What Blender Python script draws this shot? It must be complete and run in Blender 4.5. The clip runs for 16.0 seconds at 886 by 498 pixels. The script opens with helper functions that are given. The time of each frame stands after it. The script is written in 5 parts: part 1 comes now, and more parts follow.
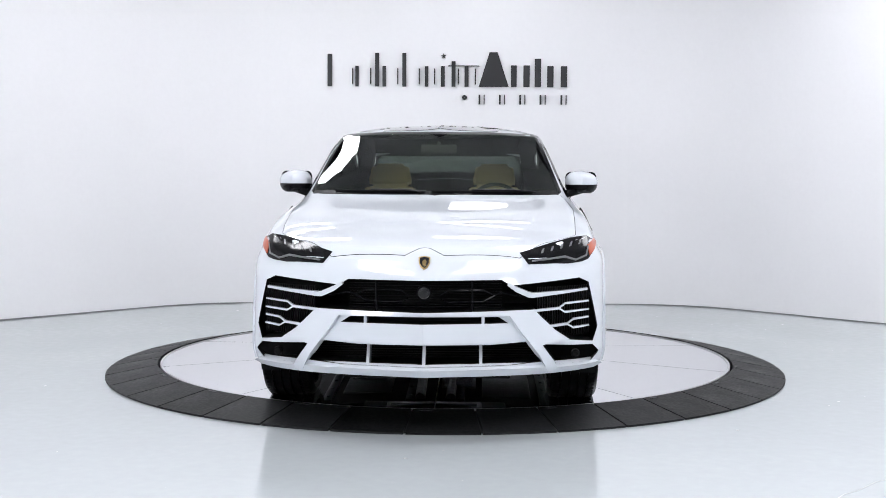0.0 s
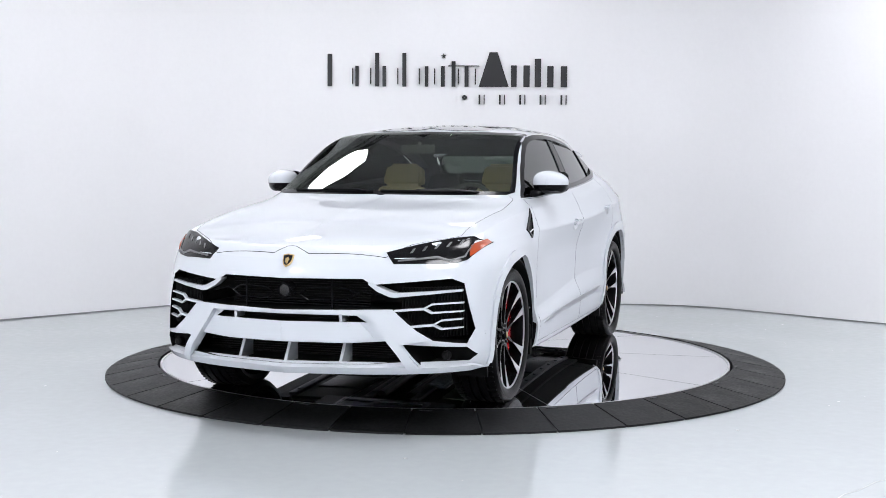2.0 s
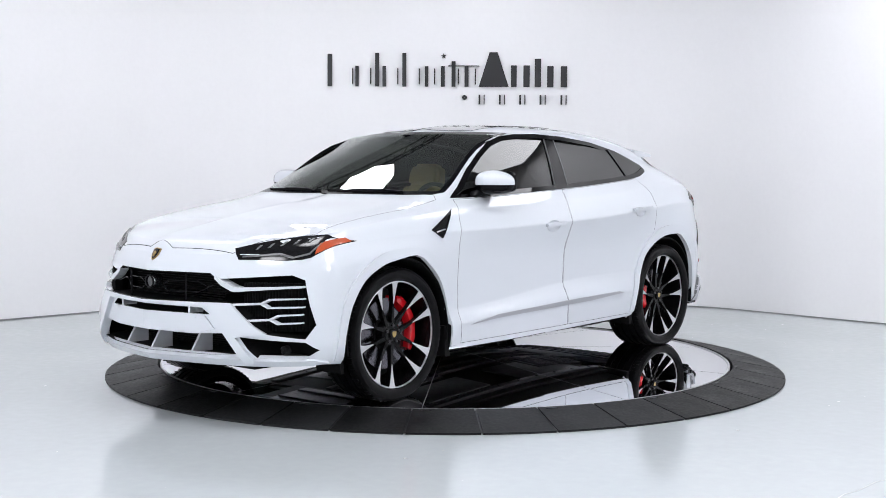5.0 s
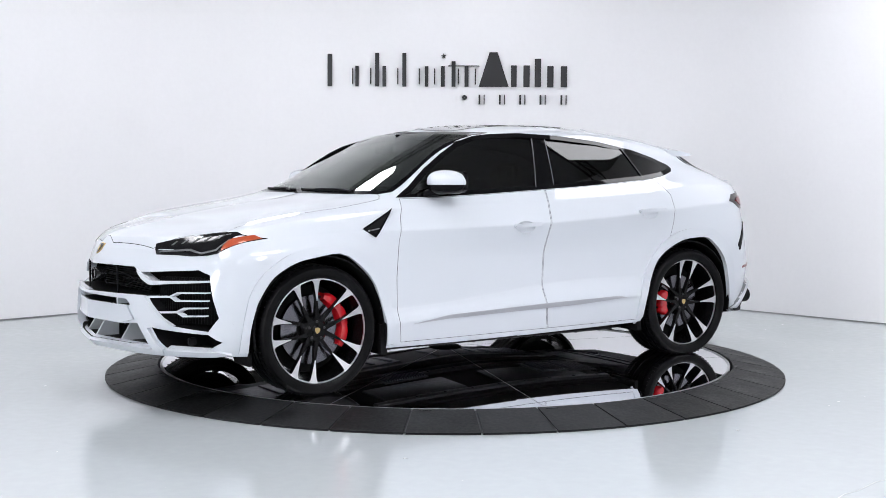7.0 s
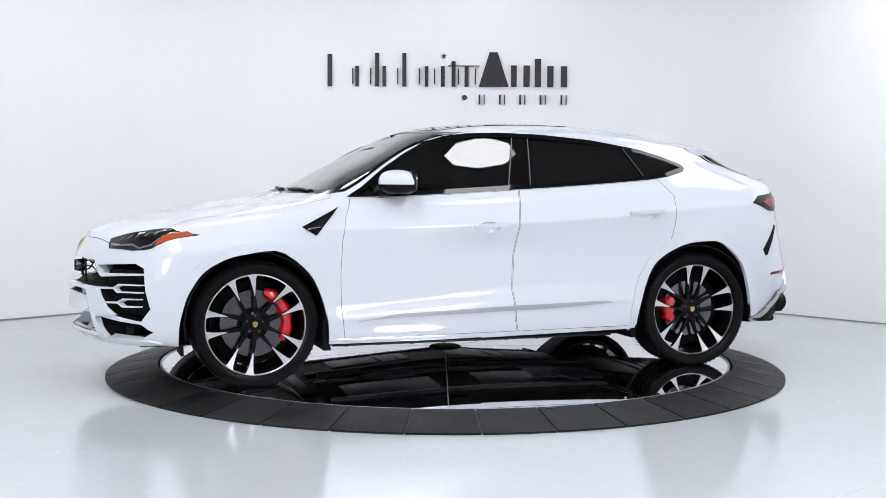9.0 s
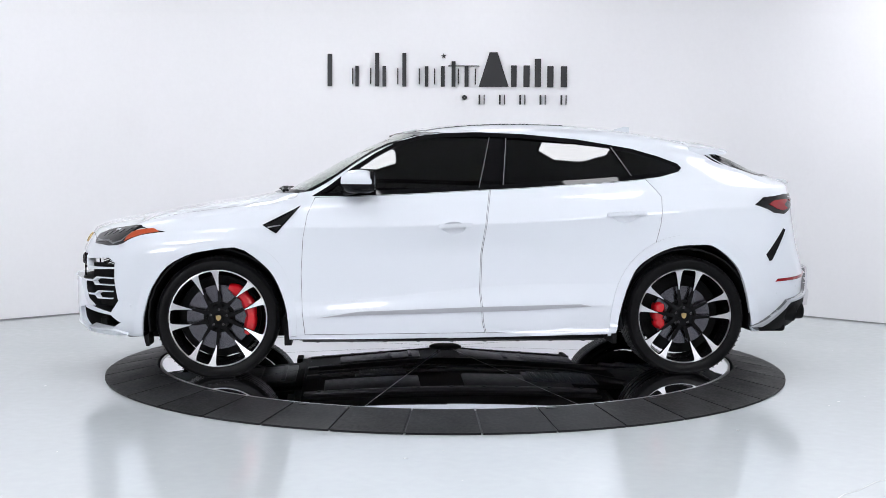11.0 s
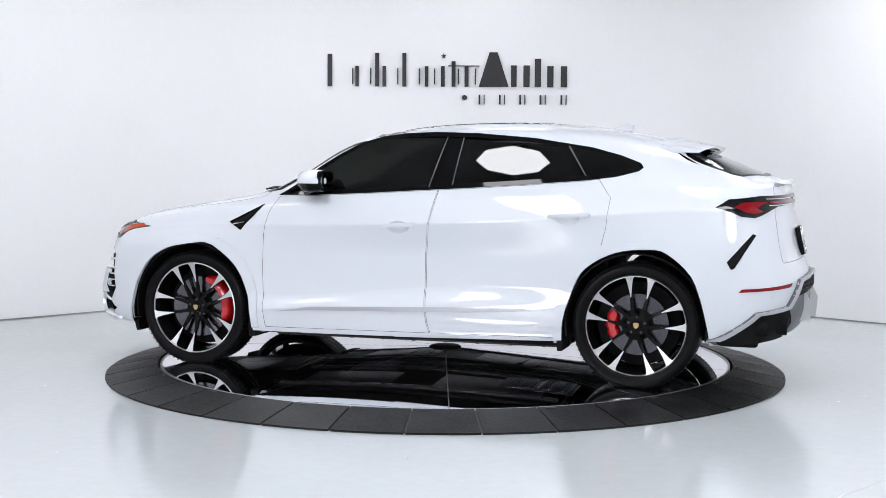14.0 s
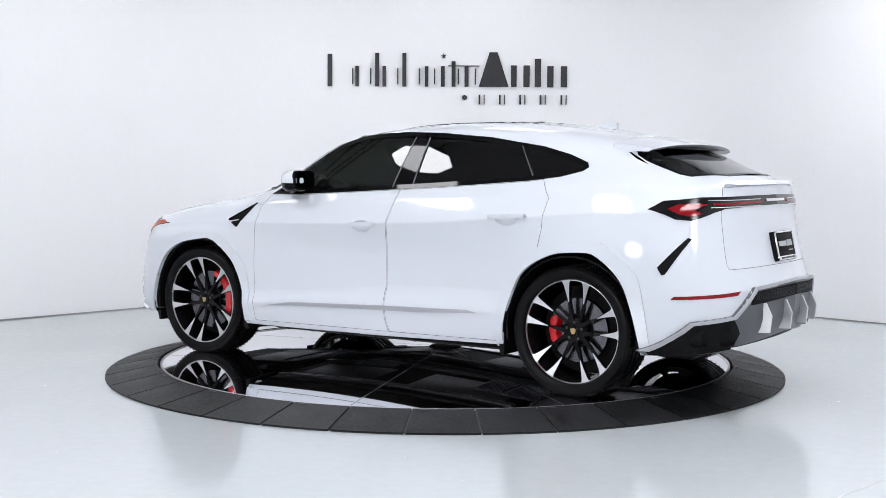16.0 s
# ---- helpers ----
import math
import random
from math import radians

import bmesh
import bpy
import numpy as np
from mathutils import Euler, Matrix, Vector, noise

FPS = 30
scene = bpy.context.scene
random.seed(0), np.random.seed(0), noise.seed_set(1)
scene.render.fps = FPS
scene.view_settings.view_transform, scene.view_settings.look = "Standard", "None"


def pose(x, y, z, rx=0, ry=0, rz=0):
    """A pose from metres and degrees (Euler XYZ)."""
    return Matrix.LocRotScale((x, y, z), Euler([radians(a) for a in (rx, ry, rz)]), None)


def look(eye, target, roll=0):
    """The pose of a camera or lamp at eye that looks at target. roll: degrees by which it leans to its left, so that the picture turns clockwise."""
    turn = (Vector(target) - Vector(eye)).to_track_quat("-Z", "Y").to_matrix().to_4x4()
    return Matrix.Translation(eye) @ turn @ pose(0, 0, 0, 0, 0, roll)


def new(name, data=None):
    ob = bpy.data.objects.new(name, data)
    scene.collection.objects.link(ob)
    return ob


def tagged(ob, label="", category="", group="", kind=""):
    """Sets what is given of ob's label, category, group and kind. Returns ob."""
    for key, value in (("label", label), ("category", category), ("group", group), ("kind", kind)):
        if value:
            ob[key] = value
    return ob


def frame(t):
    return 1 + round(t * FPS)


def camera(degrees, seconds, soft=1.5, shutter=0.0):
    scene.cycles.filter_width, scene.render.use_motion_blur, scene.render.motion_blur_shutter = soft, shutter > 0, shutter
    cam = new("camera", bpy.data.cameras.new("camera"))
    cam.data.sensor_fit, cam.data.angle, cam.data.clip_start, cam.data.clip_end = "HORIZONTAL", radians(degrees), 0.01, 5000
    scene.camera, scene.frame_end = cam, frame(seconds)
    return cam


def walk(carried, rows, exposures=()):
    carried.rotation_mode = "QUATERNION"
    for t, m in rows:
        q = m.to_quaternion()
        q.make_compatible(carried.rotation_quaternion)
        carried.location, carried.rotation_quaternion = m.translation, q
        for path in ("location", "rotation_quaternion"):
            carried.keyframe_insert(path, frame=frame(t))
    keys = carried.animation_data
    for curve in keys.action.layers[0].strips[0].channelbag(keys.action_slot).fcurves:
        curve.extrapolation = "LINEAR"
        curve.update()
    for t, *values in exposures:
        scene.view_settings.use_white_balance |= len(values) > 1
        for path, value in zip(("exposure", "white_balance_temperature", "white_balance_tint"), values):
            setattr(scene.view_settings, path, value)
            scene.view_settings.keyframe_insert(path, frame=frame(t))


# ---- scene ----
cam = camera(40.039, 16.0, 0.65)
EYE = Vector((0.0, -8.6479, 1.3197))
VIEW = look(EYE, EYE + Vector((-0.00214, 0.99798, -0.06349)), 0.257)
walk(cam, [(0.0, VIEW), (16.0, VIEW)])
FLOOR = -0.06

world = bpy.data.worlds.new("world")
scene.world = world
world.use_nodes = True
world.node_tree.nodes["Background"].inputs[0].default_value = (0.9, 0.95, 1.0, 1)
world.node_tree.nodes["Background"].inputs[1].default_value = 0.05
scene.view_settings.exposure = 0.12


# ---- materials ----
def material(name, colour, rough=0.5, metal=0.0, coat=0.0, noise_scale=0.0, vary=0.0, bump=0.0, rough_vary=0.0, specular=0.5):
    m = bpy.data.materials.new(name)
    m.use_nodes = True
    nt = m.node_tree
    b = nt.nodes["Principled BSDF"]
    b.inputs["Base Color"].default_value = (*colour, 1)
    b.inputs["Roughness"].default_value = rough
    b.inputs["Metallic"].default_value = metal
    b.inputs["Coat Weight"].default_value = coat
    b.inputs["Coat Roughness"].default_value = 0.03
    b.inputs["Specular IOR Level"].default_value = specular
    if noise_scale:
        tc = nt.nodes.new("ShaderNodeTexCoord")
        big = nt.nodes.new("ShaderNodeTexNoise")
        big.inputs["Scale"].default_value = noise_scale
        big.inputs["Detail"].default_value = 6
        fine = nt.nodes.new("ShaderNodeTexNoise")
        fine.inputs["Scale"].default_value = noise_scale * 17
        fine.inputs["Detail"].default_value = 3
        for n in (big, fine):
            nt.links.new(tc.outputs["Object"], n.inputs["Vector"])
        add = nt.nodes.new("ShaderNodeMath")
        add.operation = "ADD"
        nt.links.new(big.outputs["Fac"], add.inputs[0])
        nt.links.new(fine.outputs["Fac"], add.inputs[1])
        if vary:
            r = nt.nodes.new("ShaderNodeMapRange")
            r.inputs["From Min"].default_value, r.inputs["From Max"].default_value = 0.6, 1.4
            r.inputs["To Min"].default_value, r.inputs["To Max"].default_value = 1 - vary, 1 + vary
            nt.links.new(add.outputs[0], r.inputs["Value"])
            mix = nt.nodes.new("ShaderNodeVectorMath")
            mix.operation = "SCALE"
            mix.inputs[0].default_value = colour
            nt.links.new(r.outputs[0], mix.inputs["Scale"])
            nt.links.new(mix.outputs[0], b.inputs["Base Color"])
        if rough_vary:
            r = nt.nodes.new("ShaderNodeMapRange")
            r.inputs["From Min"].default_value, r.inputs["From Max"].default_value = 0.6, 1.4
            r.inputs["To Min"].default_value, r.inputs["To Max"].default_value = max(0, rough - rough_vary), rough + rough_vary
            nt.links.new(add.outputs[0], r.inputs["Value"])
            nt.links.new(r.outputs[0], b.inputs["Roughness"])
        if bump:
            bp = nt.nodes.new("ShaderNodeBump")
            bp.inputs["Strength"].default_value = bump
            bp.inputs["Distance"].default_value = 0.002
            nt.links.new(add.outputs[0], bp.inputs["Height"])
            nt.links.new(bp.outputs[0], b.inputs["Normal"])
    return m


def glow(name, colour, strength):
    m = bpy.data.materials.new(name)
    m.use_nodes = True
    b = m.node_tree.nodes["Principled BSDF"]
    b.inputs["Base Color"].default_value = (*colour, 1)
    b.inputs["Emission Color"].default_value = (*colour, 1)
    b.inputs["Emission Strength"].default_value = strength
    return m


def glass(name, tint, gloss_rough=0.01):
    """Thin tinted glass: a clear tinted pane under a Fresnel gloss."""
    m = bpy.data.materials.new(name)
    m.use_nodes = True
    nt = m.node_tree
    nt.nodes.remove(nt.nodes["Principled BSDF"])
    out = nt.nodes["Material Output"]
    clear = nt.nodes.new("ShaderNodeBsdfTransparent")
    clear.inputs[0].default_value = (*tint, 1)
    gloss = nt.nodes.new("ShaderNodeBsdfGlossy")
    gloss.inputs["Color"].default_value = (1, 1, 1, 1)
    gloss.inputs["Roughness"].default_value = gloss_rough
    edge = nt.nodes.new("ShaderNodeLayerWeight")
    edge.inputs["Blend"].default_value = 0.5
    power = nt.nodes.new("ShaderNodeMath")
    power.operation, power.inputs[1].default_value = "POWER", 4.5
    nt.links.new(edge.outputs["Facing"], power.inputs[0])
    fr = nt.nodes.new("ShaderNodeMath")
    fr.operation = "MULTIPLY_ADD"
    fr.inputs[1].default_value, fr.inputs[2].default_value = 0.9, 0.045
    nt.links.new(power.outputs[0], fr.inputs[0])
    mix = nt.nodes.new("ShaderNodeMixShader")
    nt.links.new(fr.outputs[0], mix.inputs[0])
    nt.links.new(clear.outputs[0], mix.inputs[1])
    nt.links.new(gloss.outputs[0], mix.inputs[2])
    nt.links.new(mix.outputs[0], out.inputs["Surface"])
    return m


M_WALL = material("white_wall_paint", (0.863, 0.86, 0.876), 0.6, noise_scale=1.5, vary=0.015, bump=0.05)
M_FLOOR = material("epoxy_floor", (0.47, 0.50, 0.515), 0.12, noise_scale=0.9, vary=0.03, rough_vary=0.05, specular=0.6)
M_CEIL = material("grey_ceiling", (0.32, 0.32, 0.33), 0.8, noise_scale=2, vary=0.1)
M_RIG = material("black_rig", (0.03, 0.03, 0.03), 0.6, noise_scale=20, vary=0.2)
M_RUBBER = material("ramp_rubber", (0.0085, 0.0088, 0.0095), 0.5, specular=0.2, noise_scale=3, vary=0.9, bump=0.4, rough_vary=0.15)
def vary_by_piece(m, low, high):
    """Each piece a little lighter or darker than the next."""
    nt = m.node_tree
    b = nt.nodes["Principled BSDF"]
    old = b.inputs["Base Color"].links[0].from_socket
    info = nt.nodes.new("ShaderNodeObjectInfo")
    r = nt.nodes.new("ShaderNodeMapRange")
    r.inputs["To Min"].default_value, r.inputs["To Max"].default_value = low, high
    nt.links.new(info.outputs["Random"], r.inputs["Value"])
    mul = nt.nodes.new("ShaderNodeVectorMath")
    mul.operation = "SCALE"
    nt.links.new(old, mul.inputs[0])
    nt.links.new(r.outputs[0], mul.inputs["Scale"])
    nt.links.new(mul.outputs[0], b.inputs["Base Color"])


vary_by_piece(M_RUBBER, 0.6, 1.7)
M_MIRROR = material("polished_steel", (0.86, 0.86, 0.89), 0.015, 1.0, noise_scale=3, rough_vary=0.012)
M_SEAM = material("seam_strip", (0.35, 0.35, 0.36), 0.3, 0.9)
M_INK = material("black_vinyl_letters", (0.015, 0.015, 0.018), 0.45)
M_PAINT = material("white_car_paint", (0.60, 0.63, 0.675), 0.6, coat=1.0, specular=0.1, noise_scale=300, vary=0.01)
M_BLACK = material("black_plastic", (0.005, 0.005, 0.0055), 0.6, specular=0.1, noise_scale=60, vary=0.3, bump=0.1)
M_GLOSS = material("gloss_black", (0.006, 0.006, 0.007), 0.12, coat=1.0)
M_SPOKE = material("black_spoke_paint", (0.004, 0.004, 0.0045), 0.2, specular=0.14)
M_LENS = material("dark_lamp_lens", (0.006, 0.006, 0.007), 0.12, specular=0.35)
M_GLOSSY = material("gloss_black_trim", (0.003, 0.003, 0.0035), 0.04, specular=0.2, noise_scale=60, rough_vary=0.02)
M_SATIN = material("satin_black_trim", (0.004, 0.004, 0.005), 0.2, specular=0.10)
M_TYRE = material("tyre_rubber", (0.004, 0.004, 0.0045), 0.36, specular=0.10, noise_scale=25, vary=0.3, bump=0.15)
M_ALLOY = material("machined_alloy", (0.66, 0.66, 0.68), 0.4, 1.0, noise_scale=40, rough_vary=0.08)
M_STEEL = material("brake_steel", (0.09, 0.09, 0.10), 0.45, 1.0, noise_scale=30, rough_vary=0.1)
M_ROTOR = material("brake_rotor", (0.14, 0.137, 0.155), 0.18, 1.0, noise_scale=30, rough_vary=0.06)
M_DISC = material("dark_brake_disc", (0.018, 0.018, 0.02), 0.42, 0.3, noise_scale=30, rough_vary=0.1)
M_RED = material("red_caliper", (0.55, 0.006, 0.012), 0.25, coat=0.8, noise_scale=30, vary=0.08)
M_AMBER = material("amber_lens", (0.38, 0.052, 0.008), 0.3, coat=0.25, noise_scale=80, vary=0.15)
M_TAIL = material("red_lens", (0.20, 0.003, 0.007), 0.15, coat=0.3, specular=0.3, noise_scale=90, vary=0.2)
M_LAMPWHITE = material("lamp_clear_strip", (0.11, 0.113, 0.12), 0.35)
# the mirror's dark reflection is put into its colour
M_MIRRORGLASS = material("dark_reflection_mirror", (0.16, 0.165, 0.17), 0.03, 1.0)
M_CHROME = material("chrome", (0.8, 0.8, 0.82), 0.08, 1.0)
M_GOLD = material("gold_emblem", (0.55, 0.40, 0.18), 0.3, 1.0)
M_DIFF = material("grey_diffuser", (0.105, 0.11, 0.117), 0.36, 0.5, noise_scale=40, vary=0.1)
M_TRIM = material("satin_grey_trim", (0.42, 0.43, 0.46), 0.35, 0.6)
M_LEATHER = material("tan_leather", (0.36, 0.26, 0.13), 0.5, noise_scale=30, vary=0.12, bump=0.2)
M_CABIN = material("dark_cabin", (0.03, 0.028, 0.026), 0.6, noise_scale=30, vary=0.2)
M_SCREEN = glass("windscreen_glass", (0.80, 0.85, 0.80))
M_TINT = glass("tinted_glass", (0.18, 0.185, 0.18))
M_REAR = glass("rear_screen_glass", (0.36, 0.40, 0.38))
M_DARK = glass("privacy_glass", (0.085, 0.09, 0.088))


# ---- mesh helpers ----
def mesh_of(name, verts, faces, mats, smooth=True):
    me = bpy.data.meshes.new(name)
    me.from_pydata([tuple(v) for v in verts], [], faces)
    for m in mats if isinstance(mats, (list, tuple)) else [mats]:
        me.materials.append(m)
    me.polygons.foreach_set("use_smooth", [smooth] * len(me.polygons))
    me.update()
    return me


def part_mesh(name, me, parent=None, label=""):
    ob = new(name, me)
    if parent:
        ob.parent = parent
    return tagged(ob, label) if label else ob


def part(name, bm, mat, parent=None, label="", smooth=True, sharp=35):
    bmesh.ops.recalc_face_normals(bm, faces=bm.faces)
    me = bpy.data.meshes.new(name)
    bm.to_mesh(me)
    bm.free()
    for m in mat if isinstance(mat, (list, tuple)) else [mat]:
        me.materials.append(m)
    me.polygons.foreach_set("use_smooth", [smooth] * len(me.polygons))
    if smooth:
        me.set_sharp_from_angle(angle=radians(sharp))
    return part_mesh(name, me, parent, label)


def add_box(bm, x0, y0, z0, x1, y1, z1, bevel=0.0, m=None):
    r = bmesh.ops.create_cube(bm, size=1, matrix=(m or Matrix()) @ Matrix.Translation(((x0 + x1) / 2, (y0 + y1) / 2, (z0 + z1) / 2)) @ Matrix.Diagonal((abs(x1 - x0), abs(y1 - y0), abs(z1 - z0), 1)))
    if bevel:
        es = list({e for v in r["verts"] for e in v.link_edges})
        bmesh.ops.bevel(bm, geom=es, offset=bevel, segments=2, affect="EDGES", profile=0.5)


def add_prism(bm, poly, axis, a, b):
    """A prism over a polygon: axis y takes (x, z), x takes (y, z), z takes (x, y)."""
    def at(p, d):
        return {"y": (p[0], d, p[1]), "x": (d, p[0], p[1]), "z": (p[0], p[1], d)}[axis]
    lo = [bm.verts.new(at(p, a)) for p in poly]
    hi = [bm.verts.new(at(p, b)) for p in poly]
    n = len(poly)
    bm.faces.new(lo)
    bm.faces.new(hi[::-1])
    for i in range(n):
        bm.faces.new((lo[i], hi[i], hi[(i + 1) % n], lo[(i + 1) % n]))


def add_lathe(bm, profile, n, m=None):
    """Turns (radius, height) pairs about the y axis; the profile is closed."""
    rings = []
    for k in range(n):
        a = 2 * math.pi * k / n
        rings.append([bm.verts.new((m or Matrix()) @ Vector((r * math.cos(a), h, r * math.sin(a)))) for r, h in profile])
    p = len(profile)
    for k in range(n):
        q = rings[(k + 1) % n]
        for i in range(p):
            bm.faces.new((rings[k][i], q[i], q[(i + 1) % p], rings[k][(i + 1) % p]))


def add_tube(bm, pts, r, sides=8):
    """A round bar along a polyline."""
    pts = [Vector(p) for p in pts]
    rings = []
    for i, p in enumerate(pts):
        d = (pts[min(i + 1, len(pts) - 1)] - pts[max(i - 1, 0)]).normalized()
        a = d.orthogonal().normalized()
        b = d.cross(a)
        if rings:
            ref = rings[-1][0].co - pts[i - 1]
            a = (ref - d * ref.dot(d)).normalized()
            b = d.cross(a)
        rings.append([bm.verts.new(p + r * (math.cos(2 * math.pi * k / sides) * a + math.sin(2 * math.pi * k / sides) * b)) for k in range(sides)])
    for i in range(len(rings) - 1):
        for k in range(sides):
            bm.faces.new((rings[i][k], rings[i][(k + 1) % sides], rings[i + 1][(k + 1) % sides], rings[i + 1][k]))
    bm.faces.new(rings[0][::-1])
    bm.faces.new(rings[-1])


# ---- the car's body surface ----
# Feature lines run from the middle of the nose round the side to the middle of the tail.
SIDE_X = (1.95, 1.5, 1.12, 0.75, 0.37, -0.2, -0.75, -1.3, -1.65, -1.95)
LINES = []


def line(nose, ys, zs, tail):
    LINES.append([Vector(p) for p in nose] + [Vector((x, y, z)) for x, y, z in zip(SIDE_X, ys, zs)] + [Vector(p) for p in tail])


line(((2.30, 0, .26), (2.20, 0, .26), (2.05, 0, .25)), [0] * 10, [.24] * 8 + [.26, .28], ((-2.10, 0, .30), (-2.2, 0, .31), (-2.28, 0, .32)))
line(((2.49, 0, .285), (2.385, .55, .285), (2.16, .85, .285)), (.955, .94, .942, .946, .946, .946, .946, .938, .94, .945), (.275, .26, .25, .25, .25, .26, .27, .28, .285, .29), ((-2.17, .80, .30), (-2.36, .5, .32), (-2.40, 0, .33)))
line(((2.55, 0, .36), (2.44, .55, .37), (2.20, .88, .38)), (.975, .97, .975, .985, .985, .985, .985, .975, .97, .965), (.38, .38, .39, .42, .44, .455, .465, .46, .44, .43), ((-2.26, .81, .45), (-2.45, .5, .47), (-2.49, 0, .48)))
line(((2.54, 0, .60), (2.42, .55, .60), (2.18, .88, .60)), (.97, .975, .958, .942, .94, .94, .948, .98, .99, .97), (.60, .56, .49, .50, .53, .59, .605, .60, .62, .62), ((-2.29, .83, .64), (-2.45, .5, .66), (-2.50, 0, .67)))
line(((2.52, 0, .77), (2.37, .55, .77), (2.14, .87, .78)), (.965, .985, .965, .945, .943, .946, .950, .982, .99, .965), (.80, .83, .80, .78, .78, .78, .78, .80, .84, .85), ((-2.26, .82, .86), (-2.38, .5, .88), (-2.43, 0, .89)))
line(((2.475, 0, .86), (2.345, .52, .87), (2.10, .86, .88)), (.925, .945, .957, .972, .983, .997, .997, .988, .96, .925), (.92, .955, .965, .965, .975, .99, 1.02, 1.06, 1.09, 1.10), ((-2.22, .79, 1.12), (-2.345, .5, 1.14), (-2.39, 0, 1.14)))
line(((2.43, 0, .925), (2.29, .50, .935), (2.05, .82, .955)), (.88, .90, .905, .913, .921, .93, .926, .903, .87, .83), (.985, 1.05, 1.08, 1.10, 1.11, 1.13, 1.16, 1.205, 1.235, 1.23), ((-2.22, .72, 1.225), (-2.33, .45, 1.25), (-2.37, 0, 1.255)))
line(((2.38, 0, .95), (2.23, .44, .965), (2.00, .70, .99)), (.78, .80, .82, .858, .870, .876, .866, .824, .76, .70), (1.015, 1.09, 1.13, 1.165, 1.18, 1.21, 1.24, 1.29, 1.33, 1.32), ((-2.17, .62, 1.275), (-2.27, .40, 1.285), (-2.30, 0, 1.29)))
line(((2.30, 0, .975), (2.14, .34, .995), (1.96, .5, 1.015)), (.60, .64, .70, .77, .675, .715, .71, .68, .64, .60), (1.035, 1.11, 1.16, 1.28, 1.54, 1.565, 1.555, 1.47, 1.42, 1.36), ((-2.08, .52, 1.325), (-2.18, .35, 1.325), (-2.20, 0, 1.325)))
line(((2.22, 0, .993), (2.07, .22, 1.012), (1.95, .32, 1.028)), (.40, .42, .48, .55, .60, .655, .65, .62, .58, .54), (1.043, 1.12, 1.165, 1.345, 1.572, 1.605, 1.608, 1.555, 1.50, 1.405), ((-2.02, .42, 1.375), (-2.09, .28, 1.36), (-2.11, 0, 1.36)))
line(((2.13, 0, 1.01), (2.02, .12, 1.025), (1.95, .16, 1.038)), (.2, .22, .25, .28, .32, .35, .35, .33, .30, .28), (1.046, 1.122, 1.165, 1.385, 1.588, 1.652, 1.656, 1.595, 1.53, 1.42), ((-1.99, .22, 1.405), (-2.02, .14, 1.395), (-2.03, 0, 1.395)))
line(((2.06, 0, 1.025), (2.0, 0, 1.036), (1.97, 0, 1.042)), [0] * 10, (1.047, 1.123, 1.166, 1.392, 1.595, 1.66, 1.664, 1.603, 1.54, 1.425), ((-1.96, 0, 1.42), (-1.965, 0, 1.418), (-1.97, 0, 1.416)))


def spline(a, b, c, d, t, sharp_b=0.0, sharp_c=0.0):
    """A Catmull-Rom step from b to c with tamed slopes; sharp: how far an end is a crease."""
    def slope(p, q):
        return Vector([0 if u * v <= 0 else math.copysign(min(abs(u + v) * 0.5, 2.2 * min(abs(u), abs(v))), u) for u, v in zip(p, q)])
    m0, m1 = slope(b - a, c - b).lerp(c - b, sharp_b), slope(c - b, d - c).lerp(c - b, sharp_c)
    t2, t3 = t * t, t * t * t
    return (2 * t3 - 3 * t2 + 1) * b + (t3 - 2 * t2 + t) * m0 + (-2 * t3 + 3 * t2) * c + (t3 - t2) * m1


CREASES = {1: .3, 2: .4, 3: .65, 5: .95, 6: .4, 7: .3, 8: .15}


def through_points(pts, n, creases={}):
    out = []
    for i in range(len(pts) - 1):
        a = pts[i - 1] if i else 2 * pts[0] - pts[1]
        d = pts[i + 2] if i + 2 < len(pts) else 2 * pts[-1] - pts[-2]
        ts = [k / n for k in range(n)]
        if creases:     # rows close beside each crease keep its edge crisp
            ts = [0, .05] + [.05 + .90 * k / (n - 2) for k in range(1, n - 2)] + [.95]
        out += [spline(a, pts[i], pts[i + 1], d, t, creases.get(i, 0), creases.get(i + 1, 0)) for t in ts]
    return out + [pts[-1].copy()]


def body_grid(nu=7, nk=8):
    """Points of the left half's skin: rows along the car, from the sill to the roof's middle."""
    rows = [through_points(l, nu) for l in LINES]
    for r in rows:      # even out the run of each line
        for _ in range(14):
            r[1:-1] = [p * .5 + (o + q) * .25 for o, p, q in zip(r, r[1:], r[2:])]
    for r in rows:      # the middle of nose and tail is square to the middle plane
        r[0].y = r[-1].y = 0
    cols = [through_points([r[i] for r in rows], nk, CREASES) for i in range(len(rows[0]))]
    n, m = len(cols), len(cols[0])
    for _ in range(20):     # bonnet, roof and tail deck: one calm surface
        old = [[p.copy() for p in c] for c in cols]
        for i in range(1, n - 1):
            for k in range(7 * nk + 4, m - 1):
                w = min(1.0, (k - 7 * nk - 3) / 6) * (1.0 if i < 5 * nu or k > 8 * nk + 4 else .25)
                cols[i][k] = old[i][k].lerp((old[i - 1][k] + old[i + 1][k] + old[i][k - 1] + old[i][k + 1]) / 4, .8 * w)
    for c in cols:
        for p in c:
            p.y = max(p.y, 0)
        c[0].y = c[-1].y = 0
    return cols


GRID = body_grid()


